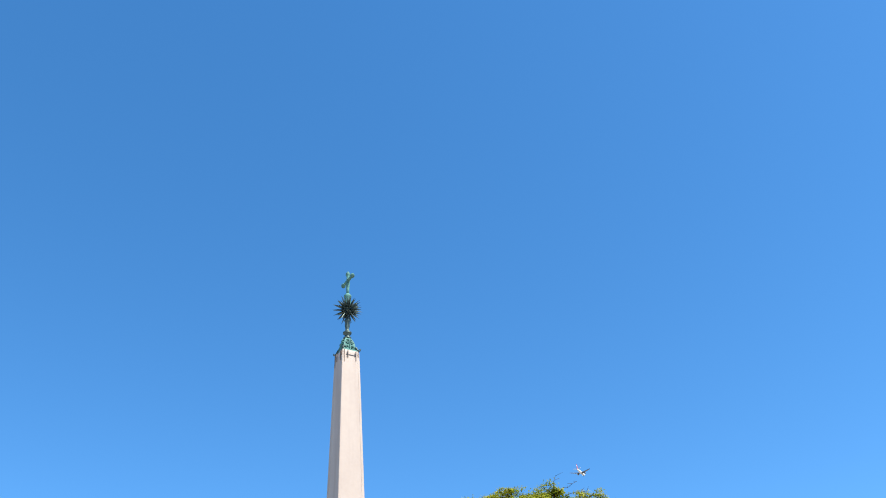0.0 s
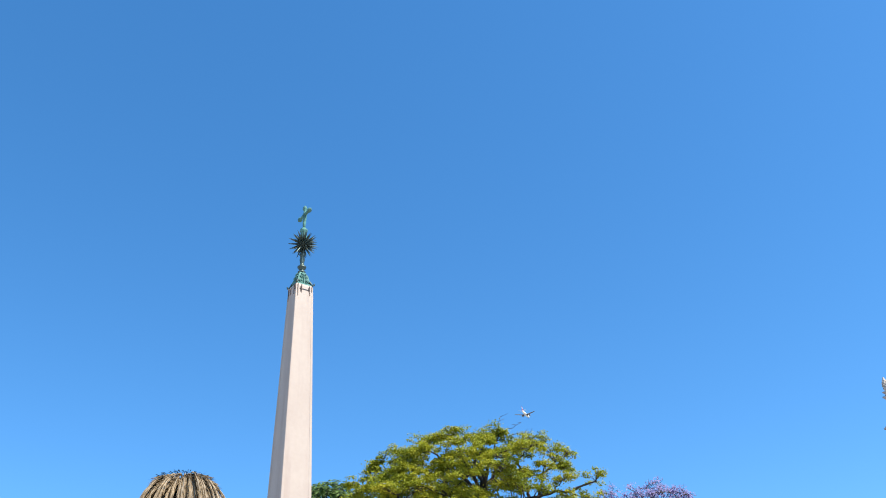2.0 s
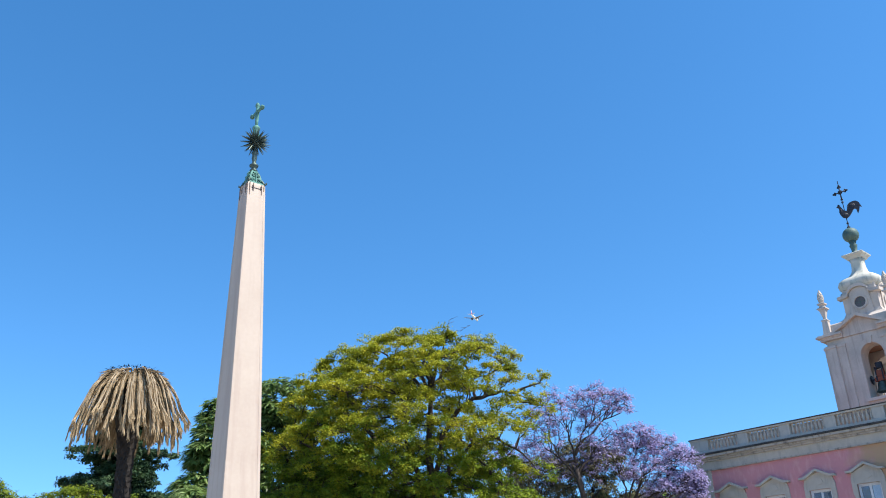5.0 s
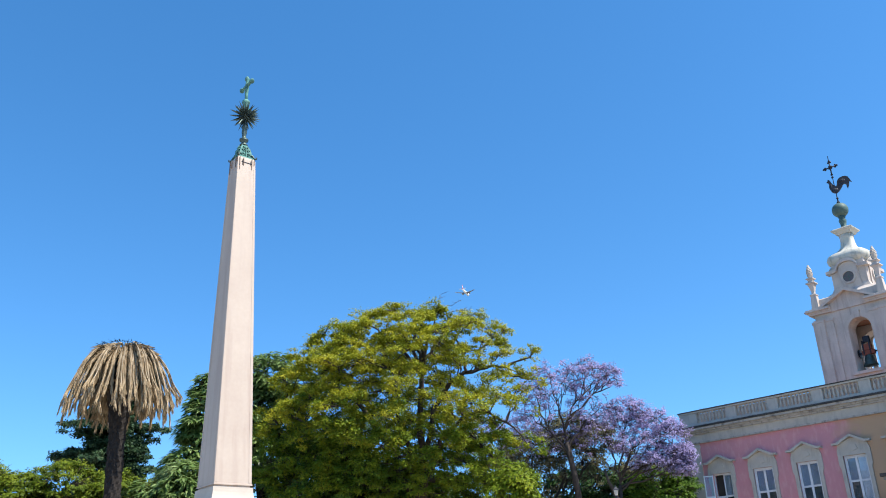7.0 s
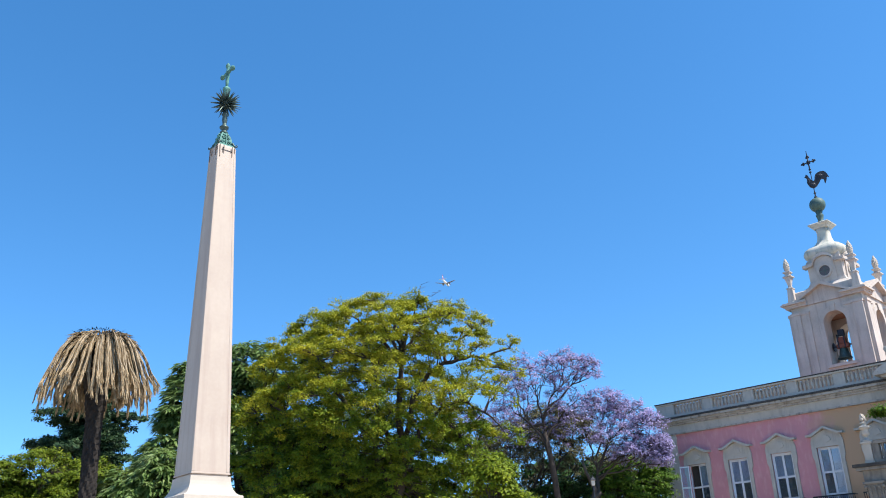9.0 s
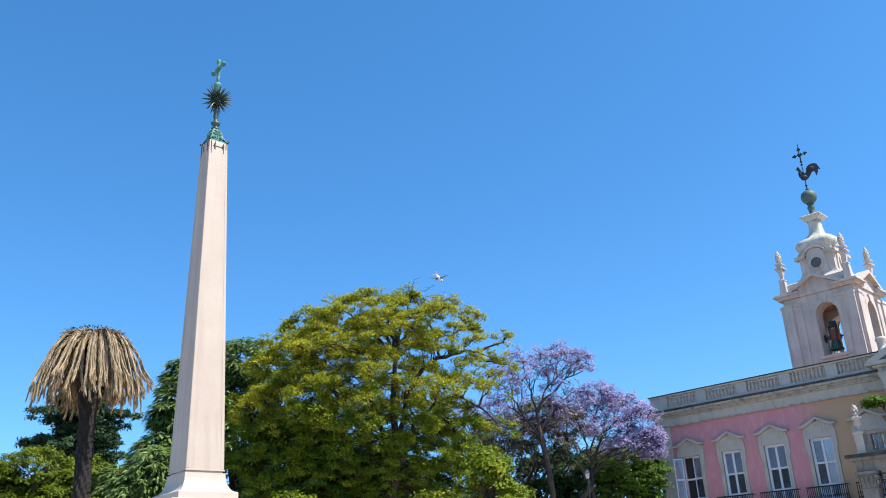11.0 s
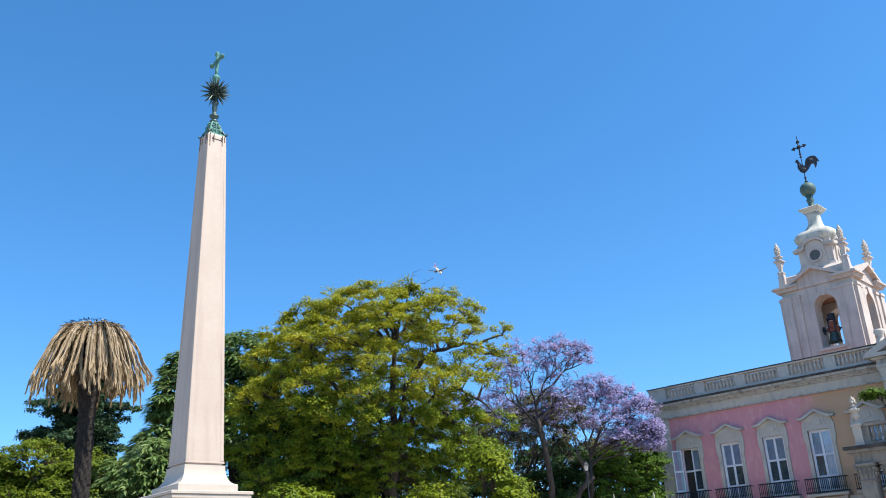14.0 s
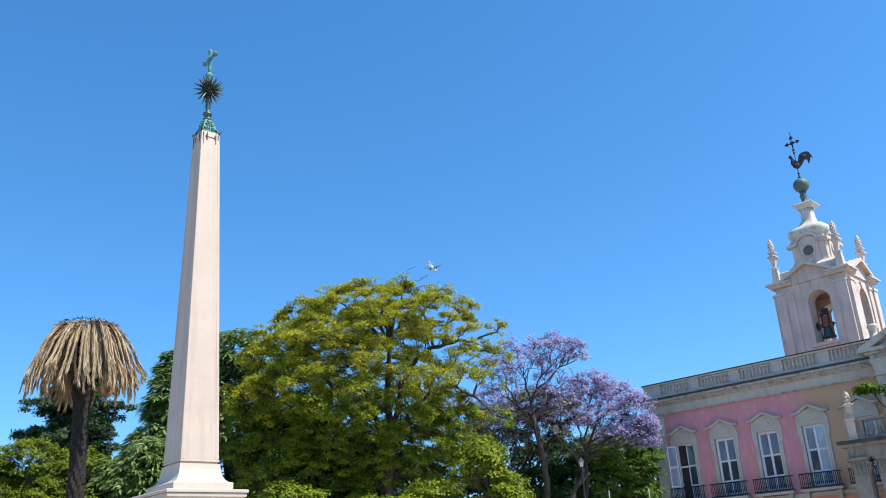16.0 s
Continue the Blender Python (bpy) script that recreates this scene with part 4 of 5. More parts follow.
def tree(name, base, trunk_r, fork, lobes, per_lobe, leaf_n, leaf_l, leaf_w, mat, bark, label, clump=0.7, flat=0.55, droop=0.0, lean=(0, 0), rosette=0.0, limb_r=0.5, shell=0.55, bare=2):
    """A tree: trunk, a limb to each lobe of the crown, branches to tufts of leaves in it. lobes: x, y, z from the base, three radii, and a density."""
    root = thing(name, pose(*base), label, "tree")
    V, F = [], []
    top = Vector((lean[0], lean[1], fork))
    tube_data(V, F, bent((0, 0, -0.1), top, 0.0, 5, 0.12), trunk_r * 1.25, trunk_r * 0.8, 9)
    P, O = [], []
    for lx, ly, lz, ra, rb, rc, *dens in lobes:
        c = Vector((lx, ly, lz))
        den = dens[0] if dens else 1.0
        start = top + Vector((0, 0, rng.uniform(-0.06, 0.1) * fork))
        limb = bent(start, c - Vector((0, 0, rc * 0.4)), 0.1, 6, 0.16)
        tube_data(V, F, limb, trunk_r * limb_r, trunk_r * 0.13, 6)
        # boughs that fork from the limb within the lobe
        forks = []
        for i in range(7):
            u = Vector(rng.normal(0, 1, 3)).normalized()
            bough = bent(limb[int(rng.integers(3, 6))], c + Vector((u.x * ra, u.y * rb, abs(u.z) * rc)) * 0.8, 0.1, 5, 0.22)
            tube_data(V, F, bough, trunk_r * 0.14, 0.02, 5)
            forks += bough[1:]
        for i in range(int(per_lobe * den)):
            u = Vector(rng.normal(0, 1, 3)).normalized()
            if u.z < -0.6:
                u.z *= -1
            r = shell + (1.06 - shell) * rng.random() ** 0.5
            p = c + Vector((u.x * ra * r, u.y * rb * r, u.z * rc * r))
            s = min(forks, key=lambda f: (f - p).length_squared)
            br = bent(s, p, 0.08, 3, 0.2)
            tube_data(V, F, br, min(0.028, trunk_r * 0.06), 0.01, 4)
            n = int(leaf_n * rng.uniform(0.5, 1.4))
            q, o = puff(p, clump * rng.uniform(0.6, 1.25), flat, n)
            P.append(q)
            O.append(o + np.array(u) * [0.6, 0.6, 0.3])
            for k in range(bare):
                e = p + (Vector(q[k]) - p) * 1.35
                tube_data(V, F, [br[-2], br[-1].lerp(e, 0.5), e], trunk_r * 0.03 + 0.008, 0.006, 3)
    part("trunk", mesh_data("trunk", V, F, bark), None, root, "bare trunk and limbs")
    part("crown", leaves("crown", np.vstack(P), np.vstack(O), leaf_l, leaf_w, mat, droop, rosette), None, root, "leafy crown")
    return root


def spreading_tree(base, label):
    """A broad tree of flat leafy sprays, layer over layer on forking limbs, close on one side and open on the other."""
    root = thing("tipu_tree", pose(*base), label, "tree")
    V, F, nodes, ends = [], [], [], []

    def limb(pts, r0, r1):
        path = []
        for a, b in zip(pts, pts[1:]):
            path += bent(a, b, 0.04, 4, 0.14)[:-1]
        path.append(Vector(pts[-1]))
        tube_data(V, F, path, r0, r1, 7)
        nodes.extend(path[2:])
        if r1 < 0.07:
            ends.append(path[-1])

    limb([(0.3, 0, -0.1), (0.1, -0.3, 3.0), (0.1, -0.5, 5.6)], 0.7, 0.5)
    nodes.clear()
    limb([(0.1, -0.5, 5.4), (0.2, -1, 9.0), (0.1, -1, 12.5), (0.3, -1, 15.3)], 0.28, 0.11)
    for e in ((-1.4, -1.4, 17.9), (-0.3, -0.4, 17.9), (1.3, -1.2, 17.7), (2.5, -0.6, 17.0), (-3.2, -1.2, 17.2), (0.5, -2.5, 17.0)):
        limb([(0.3, -1, 14.6 + 0.2 * e[0] * (e[0] < 0)), (e[0] * 0.5, e[1], 16.2), e], 0.12, 0.03)
    limb([(0.2, -1, 9.3), (1.9, -1.5, 13.4), (3.6, -1, 14.2), (5.2, -0.8, 14.3), (6.7, -0.5, 14.9)], 0.17, 0.04)
    limb([(3.4, -1, 14.1), (3.7, -1, 15.4), (5.2, -1, 16.5)], 0.1, 0.03)
    limb([(2.9, -1.2, 13.9), (2.7, -1, 15.4), (2.0, -1, 16.8)], 0.1, 0.03)
    limb([(4.6, -0.9, 14.2), (5.6, -1.2, 13.6), (6.6, -1, 13.4)], 0.07, 0.02)
    limb([(0.1, -0.5, 5.4), (-1.5, 0.3, 9.5), (-4, 0, 13), (-5.5, -0.5, 16)], 0.24, 0.05)
    limb([(0.1, -0.5, 5.4), (-3, 0.8, 8), (-6, 0.5, 10.5), (-8.3, 0.3, 12.5)], 0.22, 0.05)
    limb([(0.2, -1, 7.5), (1.6, -2, 10.4), (3.6, -2, 11.6), (5.4, -1.5, 10.6), (6.3, -1.4, 9.4)], 0.13, 0.025)
    limb([(1.6, -2, 10.4), (2.9, -2.2, 10.2), (4.3, -2.0, 8.6)], 0.1, 0.03)
    limb([(0.1, -0.5, 5.4), (-0.5, -1.2, 8.5), (-1, -2.6, 12), (-1.5, -2.6, 14)], 0.2, 0.05)
    # bare dead twigs at the very top
    for e in ((1.5, -1, 19.0), (2.7, -1.1, 18.5), (3.2, -1, 17.9)):
        b = bent((1.0, -1.1, 17.4), e, 0.06, 6, 0.14)
        tube_data(V, F, b, 0.028, 0.01, 4)
        for p in b[2:]:
            tube_data(V, F, [p, p + Vector((rng.uniform(-0.35, 0.5), rng.normal(0, 0.2), rng.uniform(-0.05, 0.3)))], 0.015, 0.007, 3)
    # outline of the crown seen across: angle round its middle, and reach
    ANG = [-90, -40, -6, 20, 28, 37, 53, 66, 78, 93, 113, 129, 148, 180, 230, 270]
    REACH = [5.6, 5.0, 5.0, 6.4, 8.2, 10.1, 10.1, 9.7, 9.7, 9.7, 9.75, 9.65, 9.1, 8.5, 7.0, 5.0]
    pads = [(e.x, e.y, e.z + 0.15, e.x > 1.8, False) for e in ends]
    for back in (False, True):
        for i in range(3400 if not back else 1800):
            a, q = rng.uniform(-90, 270), math.sqrt(rng.random())
            r = float(np.interp(a, ANG, REACH)) * q
            x, z = -0.9 + r * math.cos(radians(a)), 8.9 + r * math.sin(radians(a))
            if back:
                if q > 0.9 or x > (4.4 if z < 13.2 else 2.2):
                    continue
                y, gap = rng.uniform(1.2, 4.0), 0.88
            else:
                y, gap = 0.8 - 5.2 * math.sqrt(1 - q * q) * min(1.0, max(0.15, (z - 4.2) / 7.0)) + rng.normal(0, 0.75), 1.02
            open_side = (x > 1.8 and z > 13.6) or (x > 4.6 and z > 9.5)
            if open_side and q < 0.93 and rng.random() < 0.2:
                continue
            if any(b == back and abs(px - x) < 2 and (px - x) ** 2 + ((1.7 if z > 13.5 else 1.25) * (pz - z)) ** 2 < gap ** 2 for px, py, pz, _, b in pads):
                continue
            pads.append((x, y, z, open_side, back))
    top, low = ([], []), ([], [])
    for x, y, z, open_side, back in pads:
        c = Vector((x, y, z))
        s = min(nodes, key=lambda f: (f - c).length_squared + (9 if f.z > c.z + 0.3 else 0))
        bough = bent(s, c - Vector((0, 0, 0.12)), 0.05, 5, 0.2)
        tube_data(V, F, bough, 0.05 if open_side else 0.04, 0.018, 5)
        wide = rng.uniform(0.6, 1.15)
        flat = z > 13.5
        tip, roll = rng.normal(0, 0.28, 2)
        out = Vector((x + 0.9, y - 1.0, 0)).normalized()
        for k in range(int(rng.integers(15, 23) * (0.8 if open_side else 1.0))):
            a, d = rng.uniform(0, 6.283), wide * math.sqrt(rng.random())
            p = c + Vector((d * math.cos(a), d * math.sin(a), rng.normal(0, 0.13 if flat else 0.27)))
            p.z += tip * (p.x - x) + roll * (p.y - y) - 0.25 * (p - c).dot(out) - 0.12 * d * d
            tube_data(V, F, [bough[-2].lerp(bough[-1], rng.random()), c.lerp(p, 0.5) + Vector((0, 0, 0.06)), p], 0.016, 0.007, 3)
            n = int(rng.integers(42, 88) * (0.85 if open_side else 1.0))
            q, o = puff(p, rng.uniform(0.24, 0.46), 0.65 if flat else 0.85, n)
            # low sprays take the greener colour that has shade painted into it
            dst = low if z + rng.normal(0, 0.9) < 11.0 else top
            dst[0].append(q)
            dst[1].append(o)
    part("trunk", mesh_data("trunk", V, F, BARK), None, root, "forking grey trunk and limbs")
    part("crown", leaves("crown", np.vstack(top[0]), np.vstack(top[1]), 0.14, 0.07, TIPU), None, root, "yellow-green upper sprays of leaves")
    part("lower_crown", leaves("lower_crown", np.vstack(low[0]), np.vstack(low[1]), 0.15, 0.08, TIPU_LOW), None, root, "greener lower sprays of leaves with crown shade in their colour")
    return root


spreading_tree((-3.7, 50, 0), "broad yellow-green tree with a layered open crown")
UPPER = [(-1.3, 0, 14.9, 2.3, 2.2, 1.8), (1.1, 0, 15.4, 1.7, 1.8, 1.5), (2.6, 0, 15.3, 0.9, 1.0, 1.1, 0.5), (-2.7, 0, 13.4, 1.7, 2, 2.0, 0.8), (0.9, 0, 13.0, 1.8, 2, 1.6, 0.7), (-3.2, 1, 11.4, 1.6, 2, 1.3, 0.5), (-0.5, 1, 11.2, 1.8, 2, 1.2, 0.4)]
LOWER = [(6.5, -1.5, 8.9, 0.9, 1.0, 0.7, 1.0), (3.5, -0.5, 12.7, 1.6, 1.6, 1.1, 1.2), (4.8, -1, 12.0, 1.6, 1.8, 1.0, 1.2), (6.0, -1.4, 11.0, 1.3, 1.6, 1.0, 1.1), (2.1, 0, 11.6, 2.2, 2, 1.4, 0.7), (5.9, -1.5, 9.6, 1.1, 1.3, 0.9, 1.1), (6.7, -1.7, 9.8, 0.7, 1.0, 0.8, 0.9), (3.9, -1, 10.6, 1.9, 2, 1.0, 1.0), (4.6, -1.3, 9.3, 1.3, 1.4, 0.8, 0.9)]
tree("jacaranda_tree", (6.3, 58, 0), 0.22, 11.2, UPPER,
     112, 19, 0.13, 0.1, JACARANDA, BARK_DARK, "jacaranda with pale violet blossom on open dark branches", clump=0.36, flat=0.9, lean=(-0.8, 0), limb_r=0.42, shell=0.25, bare=1)
tree("jacaranda_tree", (8.2, 57.6, 0), 0.15, 8.2, [(x - 2.1, y + 0.4, z, *r) for x, y, z, *r in LOWER],
     112, 20, 0.13, 0.1, JACARANDA, BARK_DARK, "lower jacaranda with a dense dome of violet blossom", clump=0.36, flat=0.9, lean=(0.5, 0), limb_r=0.5, shell=0.25, bare=1)
bare = thing("bare_trunk", pose(7.2, 57.0, 0), "crooked pale grey trunk beside the jacaranda", "tree trunk")
V, F = [], []
tube_data(V, F, [(0, 0, -0.1), (0.1, 0, 3.0), (0.32, 0, 5.6), (0.6, 0.1, 6.3), (1.05, 0, 6.7), (1.55, 0, 7.1)], 0.26, 0.15, 8)
part("stem", mesh_data("stem", V, F, BARK_PALE), None, bare)
V, F = [], []
tube_data(V, F, [(1.0, 0, 6.65), (1.2, 0, 7.25), (0.95, 0, 7.85), (0.7, 0, 8.4), (0.55, 0.2, 9.2)], 0.17, 0.08, 7)
part("bough", mesh_data("bough", V, F, BARK_PALE), None, bare)
# added dark leafy mass that stands in for the shadows under the jacaranda
tree("shade_fill", (6.5, 60.5, 0), 0.2, 2.2, [(-3.2, 0, 5.6, 1.8, 1, 1.8), (-0.7, 0, 6.0, 1.9, 1, 1.9), (1.1, 0, 6.4, 1.6, 1, 1.8), (2.4, 0, 7.4, 1.4, 1, 1.5, 0.7), (0, 0, 3.5, 3.2, 1, 2)], 80, 60, 0.22, 0.14, DEEP, BARK_DARK, "deep green leafy mass added as the dark under the jacaranda", clump=0.5, flat=0.8)
tree("jacaranda_tree", (2.0, 64, 0), 0.22, 8.0, [(-1.6, 0, 12.6, 1.8, 1.5, 1.4), (1.0, 0, 13.1, 1.9, 1.5, 1.3), (2.8, 0, 12.0, 1.6, 1.5, 1.3), (-0.4, 0, 11.0, 2.4, 1.5, 1.2), (-3.2, 0, 11.8, 1.6, 1.5, 1.3)],
     80, 18, 0.13, 0.1, JACARANDA, BARK_DARK, "smaller jacaranda with sparse faded violet blossom", clump=0.4, flat=0.9, limb_r=0.4, shell=0.2, bare=2)
tree("olive_tree", (4.5, 62, 0), 0.25, 5.0, [(-1.5, 0, 11, 2.4, 2, 1.8), (1.5, 0, 10.4, 2.4, 2, 2), (4.5, 1, 9.8, 2.4, 2, 2), (7.0, 1, 8.6, 2.0, 2, 1.6), (-1, 2, 9, 3, 2, 2.5), (1.5, 0, 12.4, 1.8, 1.5, 1.3, 0.9), (3.4, 0, 11.8, 1.6, 1.5, 1.3, 0.9), (-3.0, 0, 9.6, 1.8, 1.5, 1.5, 0.8)],
     85, 44, 0.2, 0.1, OLIVE, BARK_DARK, "thin brownish tree behind the jacaranda", clump=0.5, flat=0.8, limb_r=0.6, bare=3)
tree("broadleaf_tree", (-14.5, 56, 0), 0.4, 6, [(-3.5, -1, 15.0, 1.1, 1.2, 1.0, 0.9), (-4.1, -2, 12.2, 0.8, 1.0, 1.0, 0.8), (-0.5, -0.6, 14.0, 1.6, 1.4, 2.0, 1.4), (0, -0.6, 10.8, 1.6, 1.4, 2.0, 1.3), (-3.1, -2, 12.4, 1.7, 2.0, 2.2, 0.8), (-3.7, -2, 9.2, 2.2, 2.4, 1.9, 1.4), (0.3, 0, 8, 2, 2, 2.5), (0, 0, 5, 2.5, 2, 2), (0.5, 0, 15.6, 2.5, 2.6, 1.9), (-1.0, 0, 12.5, 3, 3, 2.4), (-3.5, -3, 6.5, 3.5, 2.4, 2), (3.5, 0, 13.5, 3, 3, 3), (4, 0, 9, 4, 3, 3), (9, 3, 11, 5, 3, 4), (9, 2, 6, 6, 3, 3), (4.5, -1, 5, 3, 2, 3)],
     60, 44, 0.52, 0.17, BROAD, BARK_DARK, "dense dark green tree with long drooping leaves", clump=0.42, flat=0.8, droop=0.5, rosette=0.7, bare=1)
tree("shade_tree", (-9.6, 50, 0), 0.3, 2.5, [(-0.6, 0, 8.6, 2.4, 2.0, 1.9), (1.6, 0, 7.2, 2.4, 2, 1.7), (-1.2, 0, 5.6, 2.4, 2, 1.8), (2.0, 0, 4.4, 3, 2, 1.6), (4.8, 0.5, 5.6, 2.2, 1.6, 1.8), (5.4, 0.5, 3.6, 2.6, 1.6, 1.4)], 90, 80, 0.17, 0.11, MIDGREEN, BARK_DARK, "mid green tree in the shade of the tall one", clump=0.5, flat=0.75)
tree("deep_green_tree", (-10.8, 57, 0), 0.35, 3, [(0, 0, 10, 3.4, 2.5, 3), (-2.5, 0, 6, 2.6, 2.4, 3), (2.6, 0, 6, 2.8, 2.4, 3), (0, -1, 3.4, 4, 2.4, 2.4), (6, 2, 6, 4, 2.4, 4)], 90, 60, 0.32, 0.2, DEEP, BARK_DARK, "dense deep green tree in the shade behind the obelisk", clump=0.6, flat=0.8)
tree("bright_shrub", (1.2, 40, 0), 0.16, 2.2, [(-0.1, 0, 5.5, 1.4, 1.5, 1.4), (0.2, 0, 6.2, 1.0, 1.4, 1.0), (-2.6, 0, 4.2, 1.7, 1.6, 1.1), (1.2, 0, 4.4, 0.9, 1.3, 1.1), (-5.0, 0.5, 3.9, 1.3, 1.4, 1.0)],
     80, 70, 0.15, 0.09, FRESH, BARK, "rounded fresh green shrub under the tall tree", clump=0.42, flat=0.7)
tree("bright_shrub", (-7.4, 37.5, 0), 0.12, 2.0, [(0, 0, 4.5, 1.0, 1.0, 0.9), (1.2, 0, 4.2, 0.9, 0.9, 0.9), (-0.4, 0.3, 3.4, 1.4, 1.0, 0.9)],
     70, 60, 0.14, 0.09, FRESH, BARK, "rounded fresh green shrub beside the obelisk", clump=0.36, flat=0.7)
tree("green_shrub", (11.5, 60, 0), 0.2, 2.5, [(-1.4, 0, 6.2, 1.9, 2, 2), (-0.2, 0, 7.6, 1.9, 2, 1.9), (1.5, 0, 7.6, 1.3, 2, 1.6), (1.0, 0, 5, 1.5, 2, 2), (-0.4, 0, 3, 2.0, 2, 2)],
     80, 70, 0.2, 0.12, SHRUB, BARK_DARK, "green shrub beside the palace corner", clump=0.5, flat=0.7)
for x, y, z in ((-29.5, 48, 10.2), (-27.0, 49, 9.0), (-24.6, 50, 9.8), (-22.2, 51, 9.2), (-20.4, 53, 8.6)):
    tree("hedge_tree", (x, y, 0), 0.2, 3.5, [(0, 0, z * 0.86, 2.1, 2, 1.4), (-1.4, 0, z * 0.64, 1.9, 1.8, 1.7), (1.4, -0.5, z * 0.6, 1.9, 1.8, 1.7), (0, 0, z * 0.4, 2.4, 2, 1.7)], 120, 90, 0.16, 0.1, HEDGE, BARK, "yellow-green tree in the low row behind the palm", clump=0.5, flat=0.65)
tree("broadleaf_shrub", (-18.6, 50.5, 0), 0.2, 3, [(0.9, 0, 8.3, 1.4, 1.5, 1.3), (-0.7, 0, 7.5, 1.5, 1.5, 1.2), (0.4, -0.3, 6.6, 1.9, 1.5, 1.6), (-1.3, -0.3, 6.2, 1.4, 1.4, 1.4), (0, 0, 4.4, 2.4, 1.5, 1.6)],
     60, 44, 0.48, 0.16, BROAD, BARK_DARK, "shrub with long drooping light green leaves beside the obelisk", clump=0.42, flat=0.8, droop=0.6, rosette=0.7, bare=1)
for x, y, z, r in ((-38, 84, 11, 6), (-24, 86, 11, 7), (-8.8, 80, 13, 5.5), (2.5, 82, 9, 4), (11, 84, 13, 6), (19, 88, 11, 5)):
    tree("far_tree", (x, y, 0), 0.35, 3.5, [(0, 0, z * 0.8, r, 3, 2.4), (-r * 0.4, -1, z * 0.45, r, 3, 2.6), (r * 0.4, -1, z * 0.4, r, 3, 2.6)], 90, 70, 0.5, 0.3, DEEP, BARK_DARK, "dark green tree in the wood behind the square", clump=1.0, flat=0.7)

# dark conifer: whorls of drooping boughs
con = thing("conifer", pose(-30.4, 69, 0), "dark conifer with ragged layered boughs", "tree")
V, F, P, O = [], [], [], []
tube_data(V, F, [(0, 0, 0), (0.1, 0, 8), (0, 0, 15), (0, 0, 19.3)], 0.45, 0.05, 8)
for i in range(460):
    zz = rng.uniform(8, 19.3)
    reach = 4.0 * min(1, (20.8 - zz) / 4.0) * (0.85 + 0.25 * math.sin(2.1 * zz)) * rng.uniform(0.45, 1.05)
    a = rng.uniform(0, 6.283)
    if i > 452:      # one long low bough
        zz, reach, a = 13.6 + 0.1 * (i - 456), rng.uniform(4.0, 5.0), math.pi + rng.uniform(-0.2, 0.2)
    e = (reach * math.cos(a), reach * math.sin(a), zz - 0.15 * reach + 0.5)
    b = bent((0, 0, zz - 0.4), e, 0.06, 4, 0.1)
    tube_data(V, F, b, 0.06, 0.015, 4)
    for p in b[2:]:
        q, o = puff(p, 0.48, 0.75, 120)
        P.append(q)
        O.append(o)
part("trunk", mesh_data("trunk", V, F, BARK_DARK), None, con)
part("crown", leaves("crown", np.vstack(P), np.vstack(O), 0.24, 0.12, CONIFER), None, con, "ragged dark needles")

# dead palm: a skirt of dry hanging fronds
PALM = (-16.13, 36.6)
palm = thing("dead_palm", pose(*PALM, 0), "dead palm with a dome of dry straw-coloured hanging fronds", "palm")
bm = bmesh.new()
rings, seg = [], 24
N = 90
for i in range(N):
    z = 10.4 * i / (N - 1)
    r = 0.31 + 0.05 * math.exp(-z) + (0.12 * max(0, (z - 8.9)) if z > 8.9 else 0) + 0.0
    # old leaf bases stand out in crossing spirals
    rr = [r + (0.055 if (k + i // 2) % 3 == 0 else -0.012) + random.uniform(-0.02, 0.02) for k in range(seg)]
    lean = 0.32 * (1 - z / 10.4)
    rings.append([bm.verts.new((lean + rr[k] * math.cos(2 * math.pi * k / seg), rr[k] * math.sin(2 * math.pi * k / seg), z)) for k in range(seg)])
for a, b in zip(rings, rings[1:]):
    for k in range(seg):
        bm.faces.new((a[k], a[(k + 1) % seg], b[(k + 1) % seg], b[k]))
bm.faces.new(rings[-1])
part("trunk", bm, PALM_BARK, palm, "dark ringed palm trunk")
part("heart", lathe(bmesh.new(), [(0.5, 10.3), (0.75, 11.0), (0.7, 11.8), (0.45, 12.5), (0.15, 12.8)], 14), PALM_BARK, palm, "", True)


